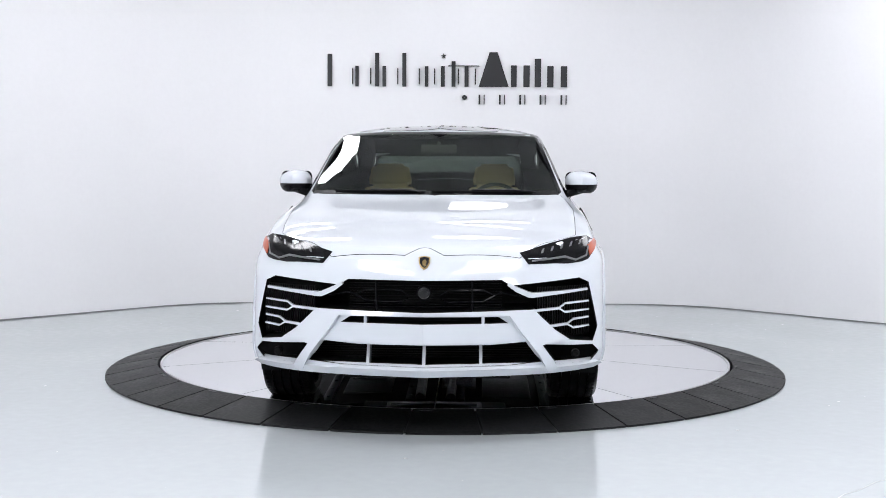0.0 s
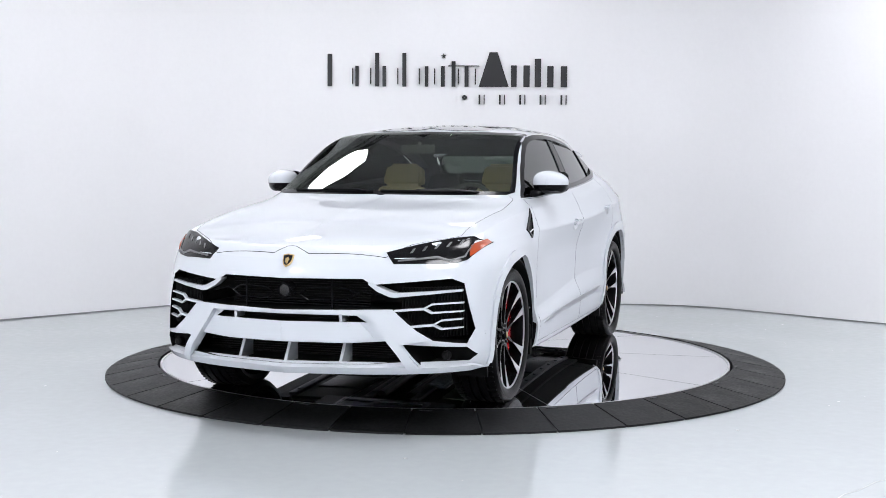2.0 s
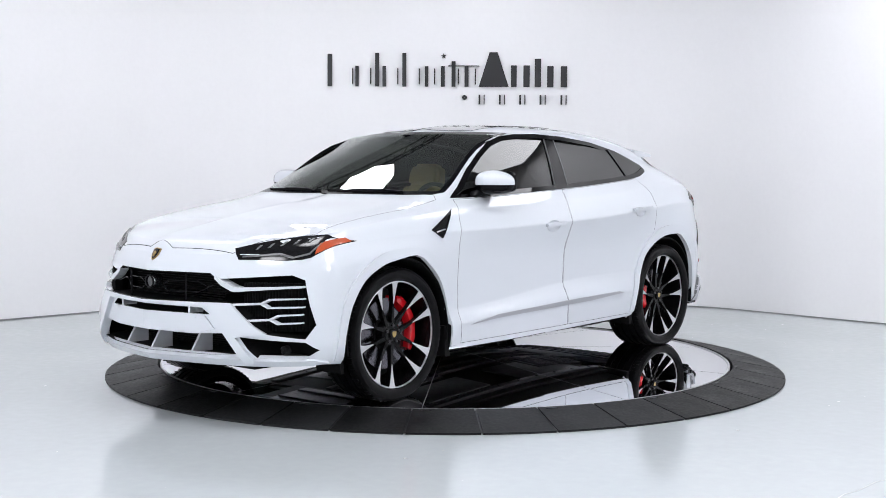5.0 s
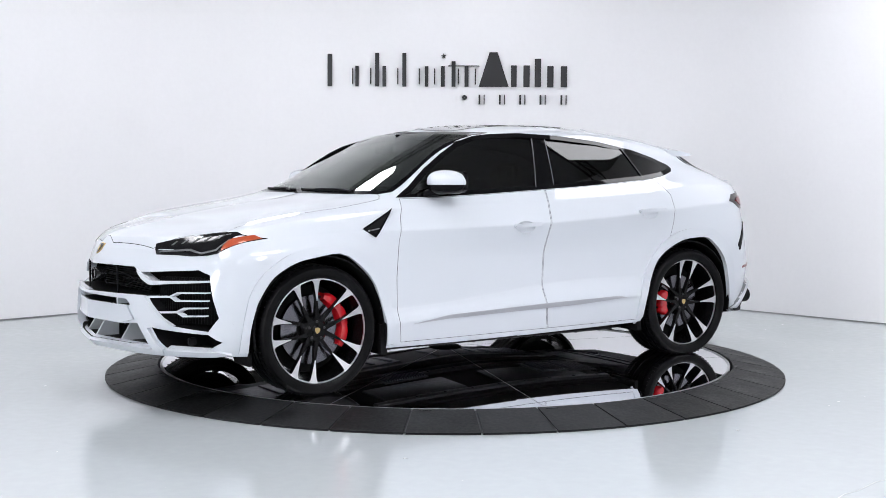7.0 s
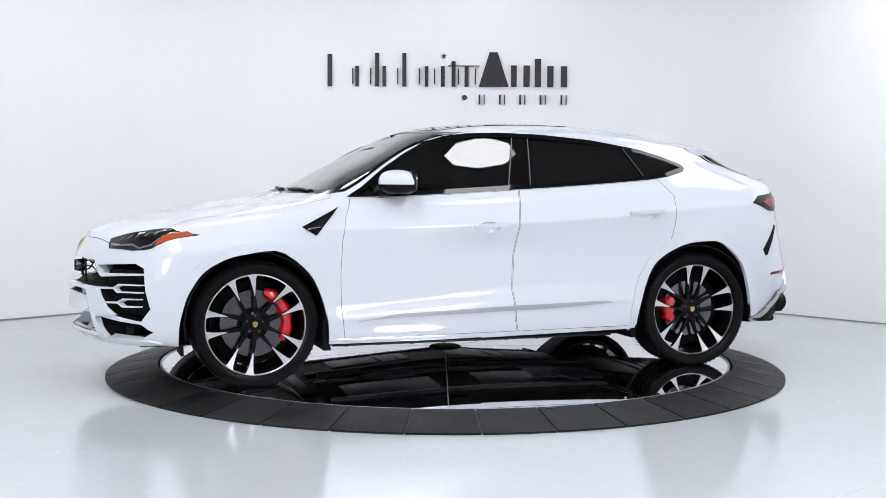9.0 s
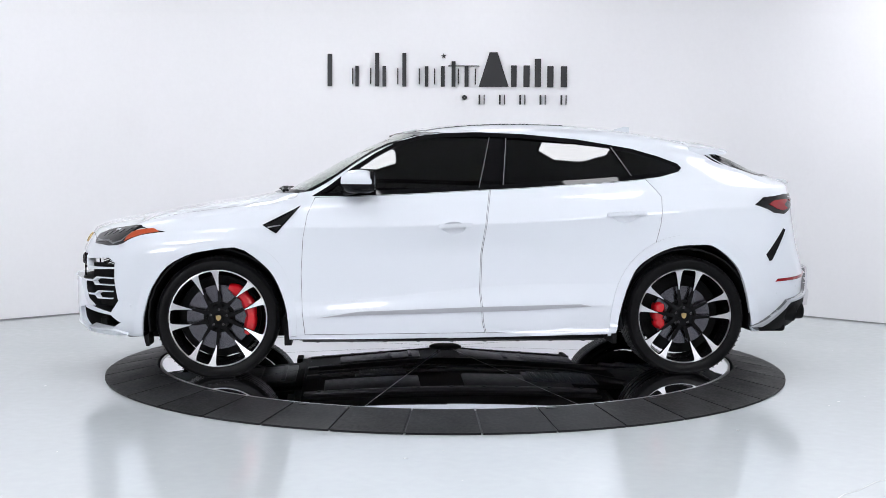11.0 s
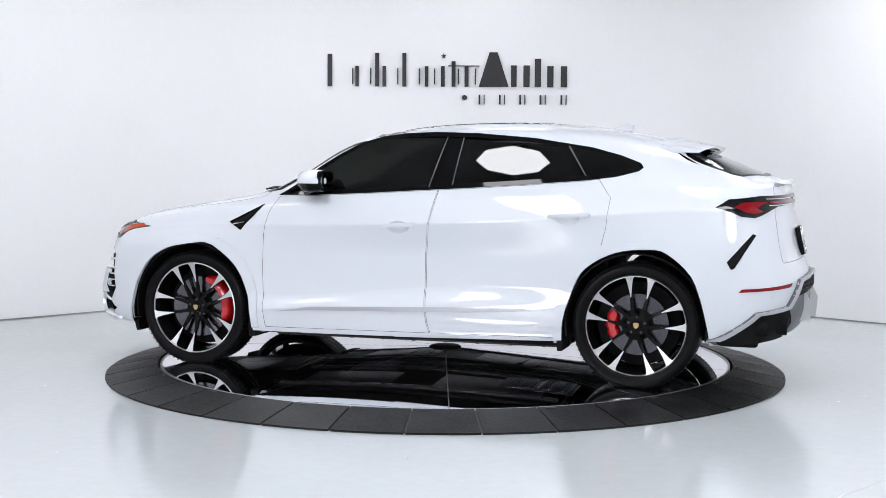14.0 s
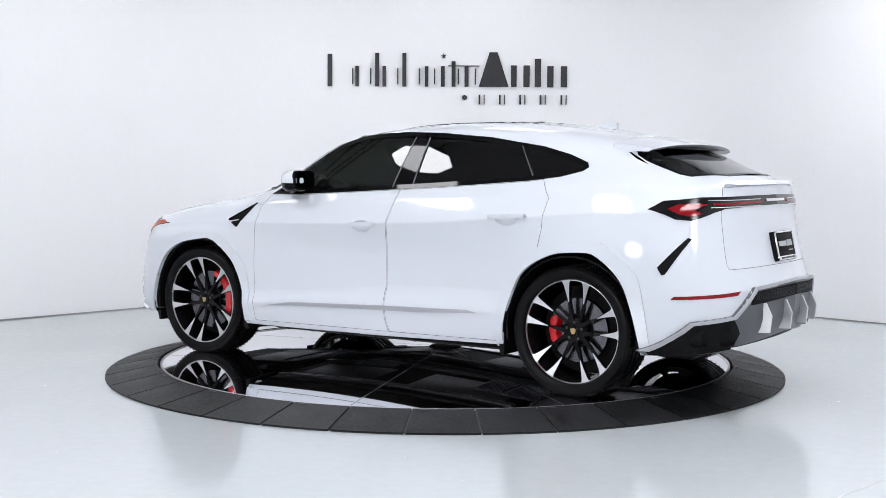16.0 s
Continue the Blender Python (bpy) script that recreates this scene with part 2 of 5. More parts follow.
def skin_mesh(both):
    """The skin alone (both halves) or the closed left half."""
    n, m = len(GRID), len(GRID[0])
    verts = [p for c in GRID for p in c]
    faces = [(i * m + k, i * m + k + 1, (i + 1) * m + k + 1, (i + 1) * m + k) for i in range(n - 1) for k in range(m - 1)]
    bm = bmesh.new()
    vs = [bm.verts.new(p) for p in verts]
    for f in faces:
        bm.faces.new([vs[i] for i in f])
    if both:
        ws = [bm.verts.new((p.x, -p.y, p.z)) for p in verts]
        for f in faces:
            bm.faces.new([ws[i] for i in f[::-1]])
    bmesh.ops.remove_doubles(bm, verts=bm.verts, dist=0.0006)
    if not both:
        edges = [e for e in bm.edges if e.is_boundary]
        bmesh.ops.contextual_create(bm, geom=edges)
        bmesh.ops.triangulate(bm, faces=[f for f in bm.faces if len(f.verts) > 4])
    bmesh.ops.recalc_face_normals(bm, faces=bm.faces)
    me = bpy.data.meshes.new("skin")
    bm.to_mesh(me)
    bm.free()
    return me


# ---- carving and covering the skin ----
from mathutils import geometry
from mathutils.bvhtree import BVHTree

SKIN = skin_mesh(True)
_bm = bmesh.new()
_bm.from_mesh(SKIN)
_bm.normal_update()
TREE = BVHTree.FromBMesh(_bm)
SKIN_FACES = [([v.co.copy() for v in f.verts], [v.normal.copy() for v in f.verts], f.normal.copy()) for f in _bm.faces]
_bm.free()


def skin_normal(index, p):
    """The smooth normal of the skin at a point of one of its faces."""
    cos, normals, flat = SKIN_FACES[index]
    w = [1 / max((p - c).length, 1e-4) ** 2 for c in cos]
    n = sum((k * v for k, v in zip(w, normals)), Vector())
    return n.normalized() if n.length else flat


VIEWS = {"left": ((0, -1, 0), lambda a, b: (a, 3, b)), "front": ((-1, 0, 0), lambda a, b: (4, a, b)),
         "back": ((1, 0, 0), lambda a, b: (-4, a, b)), "top": ((0, 0, -1), lambda a, b: (a, b, 4))}


def on_skin(view, a, b):
    way, start = VIEWS[view]
    p, n, i, d = TREE.ray_cast(Vector(start(a, b)), Vector(way))
    if p is None:
        s = Vector(start(a, b))
        p, n, i, d = TREE.find_nearest(s + Vector(way) * (s.length * 0.8))
    return p, skin_normal(i, p)


def dense(poly, step, closed=True):
    out = []
    for i in range(len(poly) - (0 if closed else 1)):
        p, q = Vector(poly[i]), Vector(poly[(i + 1) % len(poly)])
        k = max(1, round((q - p).length / step))
        out += [p.lerp(q, j / k) for j in range(k)]
    return out if closed else out + [Vector(poly[-1])]


def shell(tops, faces, off, thick):
    """Points and faces of a plate that lies on the skin."""
    n = len(tops)
    verts = [p + m * off for p, m in tops] + [p + m * (off - thick) for p, m in tops]
    out = [tuple(f) for f in faces] + [tuple(i + n for i in reversed(f)) for f in faces]
    seen = {}
    for f in faces:
        for i in range(len(f)):
            e = (f[i], f[(i + 1) % len(f)])
            seen[e] = True
    for a, b in list(seen):
        if (b, a) not in seen:
            out.append((b, a, a + n, b + n))
    return verts, out


def settle(name, verts, faces, mat, parent, label, sides):
    made = None
    for s in sides:
        vs = [(v[0], s * v[1], v[2]) for v in verts]
        me = mesh_of(name, vs, faces if s > 0 else [f[::-1] for f in faces], mat)
        me.set_sharp_from_angle(angle=radians(40))
        made = part_mesh(name, me, parent[s] if isinstance(parent, dict) else parent, label)
    return made


def calm(view, poly):
    """A smooth low-order surface through the skin inside an outline: bent glass has no ripples."""
    def terms(a, b):
        if view == "front":
            return np.array([1, b, b * b, a * a, a * a * b, a ** 4])
        return np.array([1, a, b, a * a])
    edge = dense(poly, .04)
    mid = Vector((sum(p[0] for p in edge), sum(p[1] for p in edge))) / len(edge)
    pts = [mid.lerp(e, f) for e in edge for f in (.25, .5, .75, .85)]
    axis = 0 if view == "front" else 1

    def bulge(b):       # side glass is rolled to a radius of 2 m
        return 0 if view == "front" else -.25 * (b - 1.38) ** 2
    k = np.linalg.lstsq(np.array([terms(*p) for p in pts]), np.array([on_skin(view, *p)[0][axis] - bulge(p[1]) for p in pts]), rcond=None)[0]

    def at(a, b):
        h = 1e-3
        v = float(terms(a, b) @ k) + bulge(b)
        da, db = (float(terms(a + h, b) @ k) + bulge(b) - v) / h, (float(terms(a, b + h) @ k) + bulge(b + h) - v) / h
        if view == "front":
            return Vector((v, a, b)), Vector((1, -da, -db)).normalized()
        return Vector((a, v, b)), Vector((-da, 1, -db)).normalized()
    return at


def cover(name, poly, view, off, thick, mat, parent, label="", step=0.05, sides=(1,), surface=None):
    """A plate that follows the skin, or a calm surface, inside an outline."""
    edge = dense(poly, step)
    xs, ys = [p[0] for p in edge], [p[1] for p in edge]
    pts = list(edge)
    a = min(xs) + step * 0.5
    while a < max(xs):
        b = min(ys) + step * 0.5
        while b < max(ys):
            q = Vector((a, b))
            if min((q - e).length for e in edge) > step * 0.45:
                pts.append(q)
            b += step
        a += step
    n = len(edge)
    vs, es, fs, *_ = geometry.delaunay_2d_cdt([Vector(p) for p in pts], [], [list(range(n))], 1, 1e-6)
    tops = [surface(v[0], v[1]) if surface else on_skin(view, v[0], v[1]) for v in vs]
    faces = []
    for f in fs:
        u, v, w = (tops[i][0] for i in f[:3])
        faces.append(tuple(f) if (v - u).cross(w - u).dot(tops[f[0]][1]) > 0 else tuple(reversed(f)))
    verts, out = shell(tops, faces, off, thick)
    return settle(name, verts, out, mat, parent, label, sides)


def band(name, outer, inner, view, off, thick, mat, parent, label="", step=0.04, sides=(1,), closed=True):
    """A strip on the skin between two outlines with as many corners."""
    a, b = [], []
    k = len(outer)
    for i in range(k if closed else k - 1):
        p, q, r, s = Vector(outer[i]), Vector(outer[(i + 1) % k]), Vector(inner[i]), Vector(inner[(i + 1) % k])
        m = max(1, round((q - p).length / step))
        for j in range(m):
            a.append(p.lerp(q, j / m))
            b.append(r.lerp(s, j / m))
    if not closed:
        a.append(Vector(outer[-1]))
        b.append(Vector(inner[-1]))
    n = len(a)
    tops = [on_skin(view, *p) for p in a + b]
    faces = []
    for i in range(n if closed else n - 1):
        f = (i, (i + 1) % n, n + (i + 1) % n, n + i)
        u, v, w = (tops[j][0] for j in f[:3])
        faces.append(f if (v - u).cross(w - u).dot(tops[f[0]][1]) > 0 else f[::-1])
    verts, out = shell(tops, faces, off, thick)
    return settle(name, verts, out, mat, parent, label, sides)


def inset(poly, d):
    """The outline moved inwards by d (outwards if negative)."""
    n = len(poly)
    area = sum(poly[i][0] * poly[(i + 1) % n][1] - poly[(i + 1) % n][0] * poly[i][1] for i in range(n))
    s = 1 if area > 0 else -1
    out = []
    for i in range(n):
        p, q, r = Vector(poly[i - 1]), Vector(poly[i]), Vector(poly[(i + 1) % n])
        e, f = (q - p).normalized(), (r - q).normalized()
        m = Vector((-e.y - f.y, e.x + f.x))
        m = m.normalized() if m.length > 1e-6 else Vector((-e.y, e.x))
        k = max(0.5, m.dot(Vector((-e.y, e.x))))
        out.append(tuple(q + m * (s * d / k)))
    return out


def carve(me, cutters, op):
    """The solid after cutting with closed meshes, one after another."""
    ob = new("solid", me)
    tools = []
    for c in cutters:
        t = new("tool", c)
        mod = ob.modifiers.new("cut", "BOOLEAN")
        mod.operation, mod.solver, mod.object = op, "EXACT", t
        tools.append(t)
    out = bpy.data.meshes.new_from_object(ob.evaluated_get(bpy.context.evaluated_depsgraph_get()))
    for t in [ob] + tools:
        bpy.data.objects.remove(t)
    return out


def prism(poly, axis, a, b):
    bm = bmesh.new()
    add_prism(bm, poly, axis, a, b)
    bmesh.ops.recalc_face_normals(bm, faces=bm.faces)
    me = bpy.data.meshes.new("tool")
    bm.to_mesh(me)
    bm.free()
    return me


def finish(name, me, parent, label="", whole=False, sides=(1, -1)):
    """Panels from a carved left half: paint on the skin, black on cut faces, the skin's own smooth normals."""
    bm = bmesh.new()
    bm.from_mesh(me)
    if whole:
        gone = [f for f in bm.faces if all(abs(v.co.y) < 0.0015 for v in f.verts)]
        bmesh.ops.delete(bm, geom=gone, context="FACES")
    bmesh.ops.triangulate(bm, faces=[f for f in bm.faces if len(f.verts) > 4])
    verts = [v.co.copy() for v in bm.verts]
    bm.verts.index_update()
    faces, slots, normals = [], [], []
    for f in bm.faces:
        c = f.calc_center_median()
        p, n, i, d = TREE.find_nearest(c)
        skin = d < 0.004 and abs(f.normal.dot(n)) > 0.85
        under = skin and f.normal.z < -0.6 and c.z < 0.36
        faces.append([v.index for v in f.verts])
        dish = next((h for h in SCOOPS if not skin and all(((v.co[k] - h[k]) / SCOOP[k]) ** 2 < 1.1 for v in f.verts for k in range(3))), None)
        slots.append(0 if dish or (skin and not under) else 1)
        for v in f.verts:
            if dish:
                normals.append(Vector([(dish[k] - v.co[k]) / SCOOP[k] ** 2 for k in range(3)]).normalized())
            elif skin:
                q, m, j, e = TREE.find_nearest(v.co)
                normals.append(skin_normal(j, q))
            else:
                normals.append(f.normal.copy())
    bm.free()
    jobs = [(sides, True)] if whole else [((s,), False) for s in sides]
    made = []
    for group, _ in jobs:
        vs, fs, ss, ns = [], [], [], []
        for s in group:
            base, k = len(vs), 0
            vs += [(v.x, s * v.y, v.z) for v in verts]
            for f, slot in zip(faces, slots):
                loop = normals[k:k + len(f)]
                k += len(f)
                order = range(len(f)) if s > 0 else range(len(f) - 1, -1, -1)
                fs.append([base + f[i] for i in order])
                ns += [(loop[i].x, s * loop[i].y, loop[i].z) for i in order]
                ss.append(slot)
        out = mesh_of(name, vs, fs, [M_PAINT, M_BLACK])
        out.polygons.foreach_set("material_index", ss)
        out.normals_split_custom_set(ns)
        made.append(part_mesh(name, out, parent, label))
    return made


# ---- outlines on the car ----
ARCH_F = ((1.965, .20), (1.962, .381), (1.929, .527), (1.864, .674), (1.759, .766), (1.611, .815), (1.393, .841), (1.213, .733), (1.124, .606), (1.068, .426), (1.05, .20))
FLARE_F = ((2.02, .262), (2.01, .381), (1.985, .515), (1.945, .645), (1.86, .752), (1.722, .842), (1.558, .879), (1.375, .882), (1.175, .80), (1.065, .65), (1.014, .462), (1.005, .248))
LIP_F = ((1.966, .262), (1.962, .381), (1.929, .527), (1.89, .615), (1.81, .722), (1.68, .795), (1.56, .822), (1.393, .841), (1.213, .733), (1.124, .606), (1.068, .426), (1.052, .248))
ARCH_R = ((-1.040, .20), (-1.059, .41), (-1.128, .626), (-1.197, .734), (-1.337, .818), (-1.477, .853), (-1.618, .858), (-1.724, .812), (-1.833, .704), (-1.89, .561), (-1.932, .381), (-1.955, .20))
FLARE_R = ((-0.995, .272), (-1.005, .43), (-1.05, .60), (-1.13, .742), (-1.27, .862), (-1.45, .918), (-1.65, .926), (-1.79, .872), (-1.92, .75), (-1.965, .58), (-1.99, .39), (-2.0, .295))
LIP_R = ((-1.045, .272), (-1.059, .41), (-1.128, .626), (-1.197, .734), (-1.337, .818), (-1.477, .853), (-1.618, .858), (-1.724, .812), (-1.833, .704), (-1.89, .561), (-1.932, .381), (-1.944, .295))
ARCH_F, FLARE_F, LIP_F, ARCH_R, FLARE_R, LIP_R = (tuple(tuple(p) for p in through_points([Vector(q) for q in arc], 3)) for arc in (ARCH_F, FLARE_F, LIP_F, ARCH_R, FLARE_R, LIP_R))
GLAZING = ((.90, 1.162), (.799, 1.221), (.657, 1.332), (.513, 1.425), (.368, 1.503), (.221, 1.545), (.072, 1.563), (-.15, 1.571), (-.445, 1.561), (-.812, 1.529), (-1.18, 1.470), (-1.363, 1.42), (-1.488, 1.372), (-1.503, 1.350), (-1.482, 1.331), (-1.351, 1.297), (-1.169, 1.275), (-.807, 1.248), (-.446, 1.224), (-.084, 1.205), (.28, 1.184), (.645, 1.168))
BAND = ((-.05, .768), (.395, .767), (.444, .737), (.808, .764), (.862, .738), (.915, .50), (.885, .425), (.721, .452), (.553, .606), (.517, .609), (-.05, .603))
SLOT = ((-.05, .586), (.38, .581), (.43, .548), (-.05, .549))
LOWER = ((-.05, .443), (.33, .44), (.53, .452), (.645, .345), (.432, .331), (-.05, .328))
FOG = ((.605, .434), (.885, .408), (.925, .364), (.875, .318), (.685, .322))
SCREEN = ((0, 1.186), (.4, 1.184), (.765, 1.184), (.785, 1.196), (.662, 1.56), (.635, 1.573), (.35, 1.584), (0, 1.588))
REAR_GLASS = ((-1.70, 0), (-1.70, .56), (-1.76, .605), (-2.04, .645), (-2.10, .62), (-2.23, .36), (-2.265, 0))
DOOR_F = ((.893, 1.152), (.941, 1.042), (.967, .897), (.979, .68), (.972, .425), (.955, .285), (-.190, .292), (-.172, .363), (-.156, .544), (-.162, .797), (-.196, 1.049), (-.222, 1.203), (.28, 1.174), (.645, 1.158))
DOOR_R = ((-.230, 1.203), (-.204, 1.049), (-.170, .797), (-.164, .544), (-.180, .363), (-.198, .292), (-1.00, .298), (-1.015, .43), (-1.06, .60), (-1.14, .735), (-1.285, .845), (-1.321, .984), (-1.338, 1.165), (-1.25, 1.277), (-1.169, 1.265), (-.807, 1.238), (-.446, 1.214))
BONNET = ((2.424, -.05), (2.421, .02), (2.432, .10), (2.335, .49), (2.16, .66), (2.01, .80), (1.71, .818), (1.35, .835), (1.02, .812), (1.0, .78), (1.10, .4), (1.12, -.05))
TAILGATE = ((-.05, .785), (.66, .775), (.67, .80), (.655, 1.08), (.60, 1.235), (-.05, 1.262))

car = tagged(new("car"), "glossy white luxury sport SUV with black wheels, turning on the turntable", "car")

half = skin_mesh(False)


def cabin_tool():
    side = ((.95, .70), (.93, 1.10), (.34, 1.52), (0, 1.59), (-.8, 1.595), (-1.3, 1.535), (-1.7, 1.45), (-2.08, 1.23), (-2.05, .95), (-1.2, .62), (.6, .55))
    bm = bmesh.new()

    def reach(z):
        return .73 if z < 1.1 else .73 - (z - 1.1) / .5 * .17
    lo = [bm.verts.new((x, -.06, z)) for x, z in side]
    hi = [bm.verts.new((x, reach(z), z)) for x, z in side]
    n = len(side)
    bm.faces.new(lo)
    bm.faces.new(hi[::-1])
    for i in range(n):
        bm.faces.new((lo[i], hi[i], hi[(i + 1) % n], lo[(i + 1) % n]))
    bmesh.ops.triangulate(bm, faces=bm.faces)
    bmesh.ops.recalc_face_normals(bm, faces=bm.faces)
    me = bpy.data.meshes.new("tool")
    bm.to_mesh(me)
    bm.free()
    return me


half = carve(half, [prism(ARCH_F, "y", .48, 1.3), prism(ARCH_R, "y", .46, 1.3),
                    prism(BAND, "x", 2.02, 3), prism(SLOT, "x", 2.36, 3), prism(LOWER, "x", 2.16, 3), prism(FOG, "x", 2.08, 3)], "DIFFERENCE")
half = carve(half, [cabin_tool()], "DIFFERENCE")
half = carve(half, [prism(inset(GLAZING, .012), "y", .42, 1.3)], "DIFFERENCE")
half = carve(half, [prism([(-.05, SCREEN[0][1])] + list(SCREEN[1:-1]) + [(-.05, SCREEN[-1][1])], "x", .22, 1.6),
                    prism([(REAR_GLASS[0][0], -.05)] + list(REAR_GLASS[1:-1]) + [(REAR_GLASS[-1][0], -.05)], "z", 1.12, 1.7)], "DIFFERENCE")

HANDLES = ((-.105, .115, .968), (-1.225, -.965, 1.046))
SCOOP = Vector((.078, .026, .044))
SCOOPS = [on_skin("left", (x0 + x1) / 2 + .01, z - .006)[0] + Vector((0, .006, 0)) for x0, x1, z in HANDLES]


def scoop_tool(c):
    bm = bmesh.new()
    bmesh.ops.create_uvsphere(bm, u_segments=32, v_segments=18, radius=1, matrix=Matrix.Translation(c) @ Matrix.Diagonal((*SCOOP, 1)))
    me = bpy.data.meshes.new("tool")
    bm.to_mesh(me)
    bm.free()
    return me


half = carve(half, [scoop_tool(c) for c in SCOOPS], "DIFFERENCE")

for nm, outline, axis, a, b, lbl, whole in (("front_door", DOOR_F, "y", .80, 1.3, "", False), ("rear_door", DOOR_R, "y", .80, 1.3, "", False),
                                            ("bonnet", BONNET, "z", .865, 1.4, "", True), ("tailgate", TAILGATE, "x", -3, -2.16, "", True)):
    piece = carve(half.copy(), [prism(inset(outline, .0012), axis, a, b)], "INTERSECT")
    half = carve(half, [prism(inset(outline, -.0012), axis, a - .01 if axis != "x" else a, b + (.01 if axis == "x" else 0))], "DIFFERENCE")
    finish(nm, piece, car, lbl, whole)
body = finish("body", half, car, "", True)[0]

# ---- glass and its trims ----
both = (1, -1)


def clip(poly, x0, x1):
    """The part of a (x, z) outline between two x."""
    for lim, keep in ((x0, 1), (x1, -1)):
        out = []
        for i in range(len(poly)):
            p, q = poly[i], poly[(i + 1) % len(poly)]
            f, g = keep * (p[0] - lim(p[1])), keep * (q[0] - lim(q[1]))
            if f >= 0:
                out.append(p)
            if f * g < 0:
                t = f / (f - g)
                out.append((p[0] + (q[0] - p[0]) * t, p[1] + (q[1] - p[1]) * t))
        poly = out
    return poly


def leaning(xa, za, xb, zb):
    return lambda z: xa + (xb - xa) * (z - za) / (zb - za)


inner = inset(GLAZING, .016)
PANE = calm("left", GLAZING)
cover("front_side_window", clip(inner, leaning(-.157, 1.20, -.243, 1.545), lambda z: 9), "left", -.006, .004, M_TINT, car, "dark tinted side glass", .06, both, PANE)
cover("rear_side_window", clip(inner, leaning(-1.175, 1.278, -1.045, 1.478), leaning(-.305, 1.217, -.342, 1.545)), "left", -.006, .004, M_DARK, car, "dark tinted side glass", .06, both, PANE)
cover("quarter_window", clip(inner, lambda z: -9, leaning(-1.183, 1.278, -1.053, 1.478)), "left", -.006, .004, M_DARK, car, "dark tinted side glass", .06, both, PANE)
band("window_frame", inset(GLAZING, -.006), inset(GLAZING, .022), "left", .003, .012, M_GLOSSY, car, "gloss black window surround", .05, both)
cover("door_pillar", clip(inset(GLAZING, .004), leaning(-.313, 1.217, -.350, 1.545), leaning(-.150, 1.20, -.236, 1.545)), "left", .001, .01, M_GLOSSY, car, "gloss black pillar", .04, both, PANE)
cover("window_divider", clip(inset(GLAZING, .004), leaning(-1.183, 1.278, -1.053, 1.478), leaning(-1.170, 1.278, -1.040, 1.478)), "left", .0, .01, M_SATIN, car, "", .03, both, PANE)
for xa, za, xb, zb in ((-.152, 1.20, -.238, 1.545), (-.311, 1.217, -.348, 1.545), (-1.176, 1.278, -1.046, 1.478)):
    cover("glass_strip", clip(inset(GLAZING, .010), leaning(xa - .003, za, xb - .003, zb), leaning(xa + .003, za, xb + .003, zb)), "left", .003, .006, M_DIFF, car, "thin grey strip beside the glass", .05, both, PANE)
FULL_SCREEN = list(SCREEN[1:-1]) + [(-y, z) for y, z in SCREEN[-2:0:-1]]
cover("windscreen", inset(FULL_SCREEN, .004), "front", -.004, .005, M_SCREEN, car, "clear windscreen showing tan seats", .05, (1,), calm("front", FULL_SCREEN))
band("windscreen_seal", inset(FULL_SCREEN, -.006), inset(FULL_SCREEN, .014), "front", .002, .012, M_SATIN, car, "", .06)
for y0, y1, z0, z1 in ((.60, -.02, 1.191, 1.194), (-.06, -.62, 1.191, 1.194)):
    line_pts = [on_skin("front", y0 + (y1 - y0) * k / 10, z0 + (z1 - z0) * k / 10) for k in range(11)]
    bm = bmesh.new()
    add_tube(bm, [p + n * .008 for p, n in line_pts], .006, 6)
    wiper = part("wiper", bm, M_BLACK, car, "black windscreen wiper")
    bm = bmesh.new()
    add_tube(bm, [line_pts[0][0] + line_pts[0][1] * .004 + Vector((.03, .02 * (1 if y0 > 0 else -1), 0)), line_pts[2][0] + line_pts[2][1] * .016, line_pts[6][0] + line_pts[6][1] * .014], .007, 6)
    part("wiper_arm", bm, M_SATIN, wiper)
FULL_REAR = list(REAR_GLASS[1:-1]) + [(x, -y) for x, y in REAR_GLASS[-2:0:-1]]
cover("rear_window", inset(FULL_REAR, .004), "top", -.004, .005, M_REAR, car, "dark tinted rear glass", .07)
band("rear_window_seal", inset(FULL_REAR, -.004), inset(FULL_REAR, .02), "top", .002, .012, M_SATIN, car, "", .06)
ROOF_GLASS = ((.16, .40), (.20, .25), (.20, -.25), (.16, -.40), (-.72, -.42), (-.78, -.38), (-.78, .38), (-.72, .42))
cover("roof_window", ROOF_GLASS, "top", .003, .006, M_GLOSS, car, "dark glass roof panel", .08)

# ---- wheel arch flares, trims, handles ----
band("arch_flare", FLARE_F, LIP_F, "left", .011, .03, M_PAINT, car, "", .04, both, False)
band("arch_flare", FLARE_R, LIP_R, "left", .011, .03, M_PAINT, car, "", .04, both, False)
cover("sill_blade", ((.88, .393), (.62, .432), (-.165, .460), (-.807, .474), (-.879, .461), (-.451, .436), (.62, .410)), "left", .007, .02, M_TRIM, car, "satin grey sill blade", .05, both)


def rounded(x0, x1, z0, z1, r, n=4):
    out = []
    for cx, cz, a in ((x1 - r, z1 - r, 0), (x0 + r, z1 - r, 90), (x0 + r, z0 + r, 180), (x1 - r, z0 + r, 270)):
        out += [(cx + r * math.cos(radians(a + 90 * k / n)), cz + r * math.sin(radians(a + 90 * k / n))) for k in range(n + 1)]
    return out


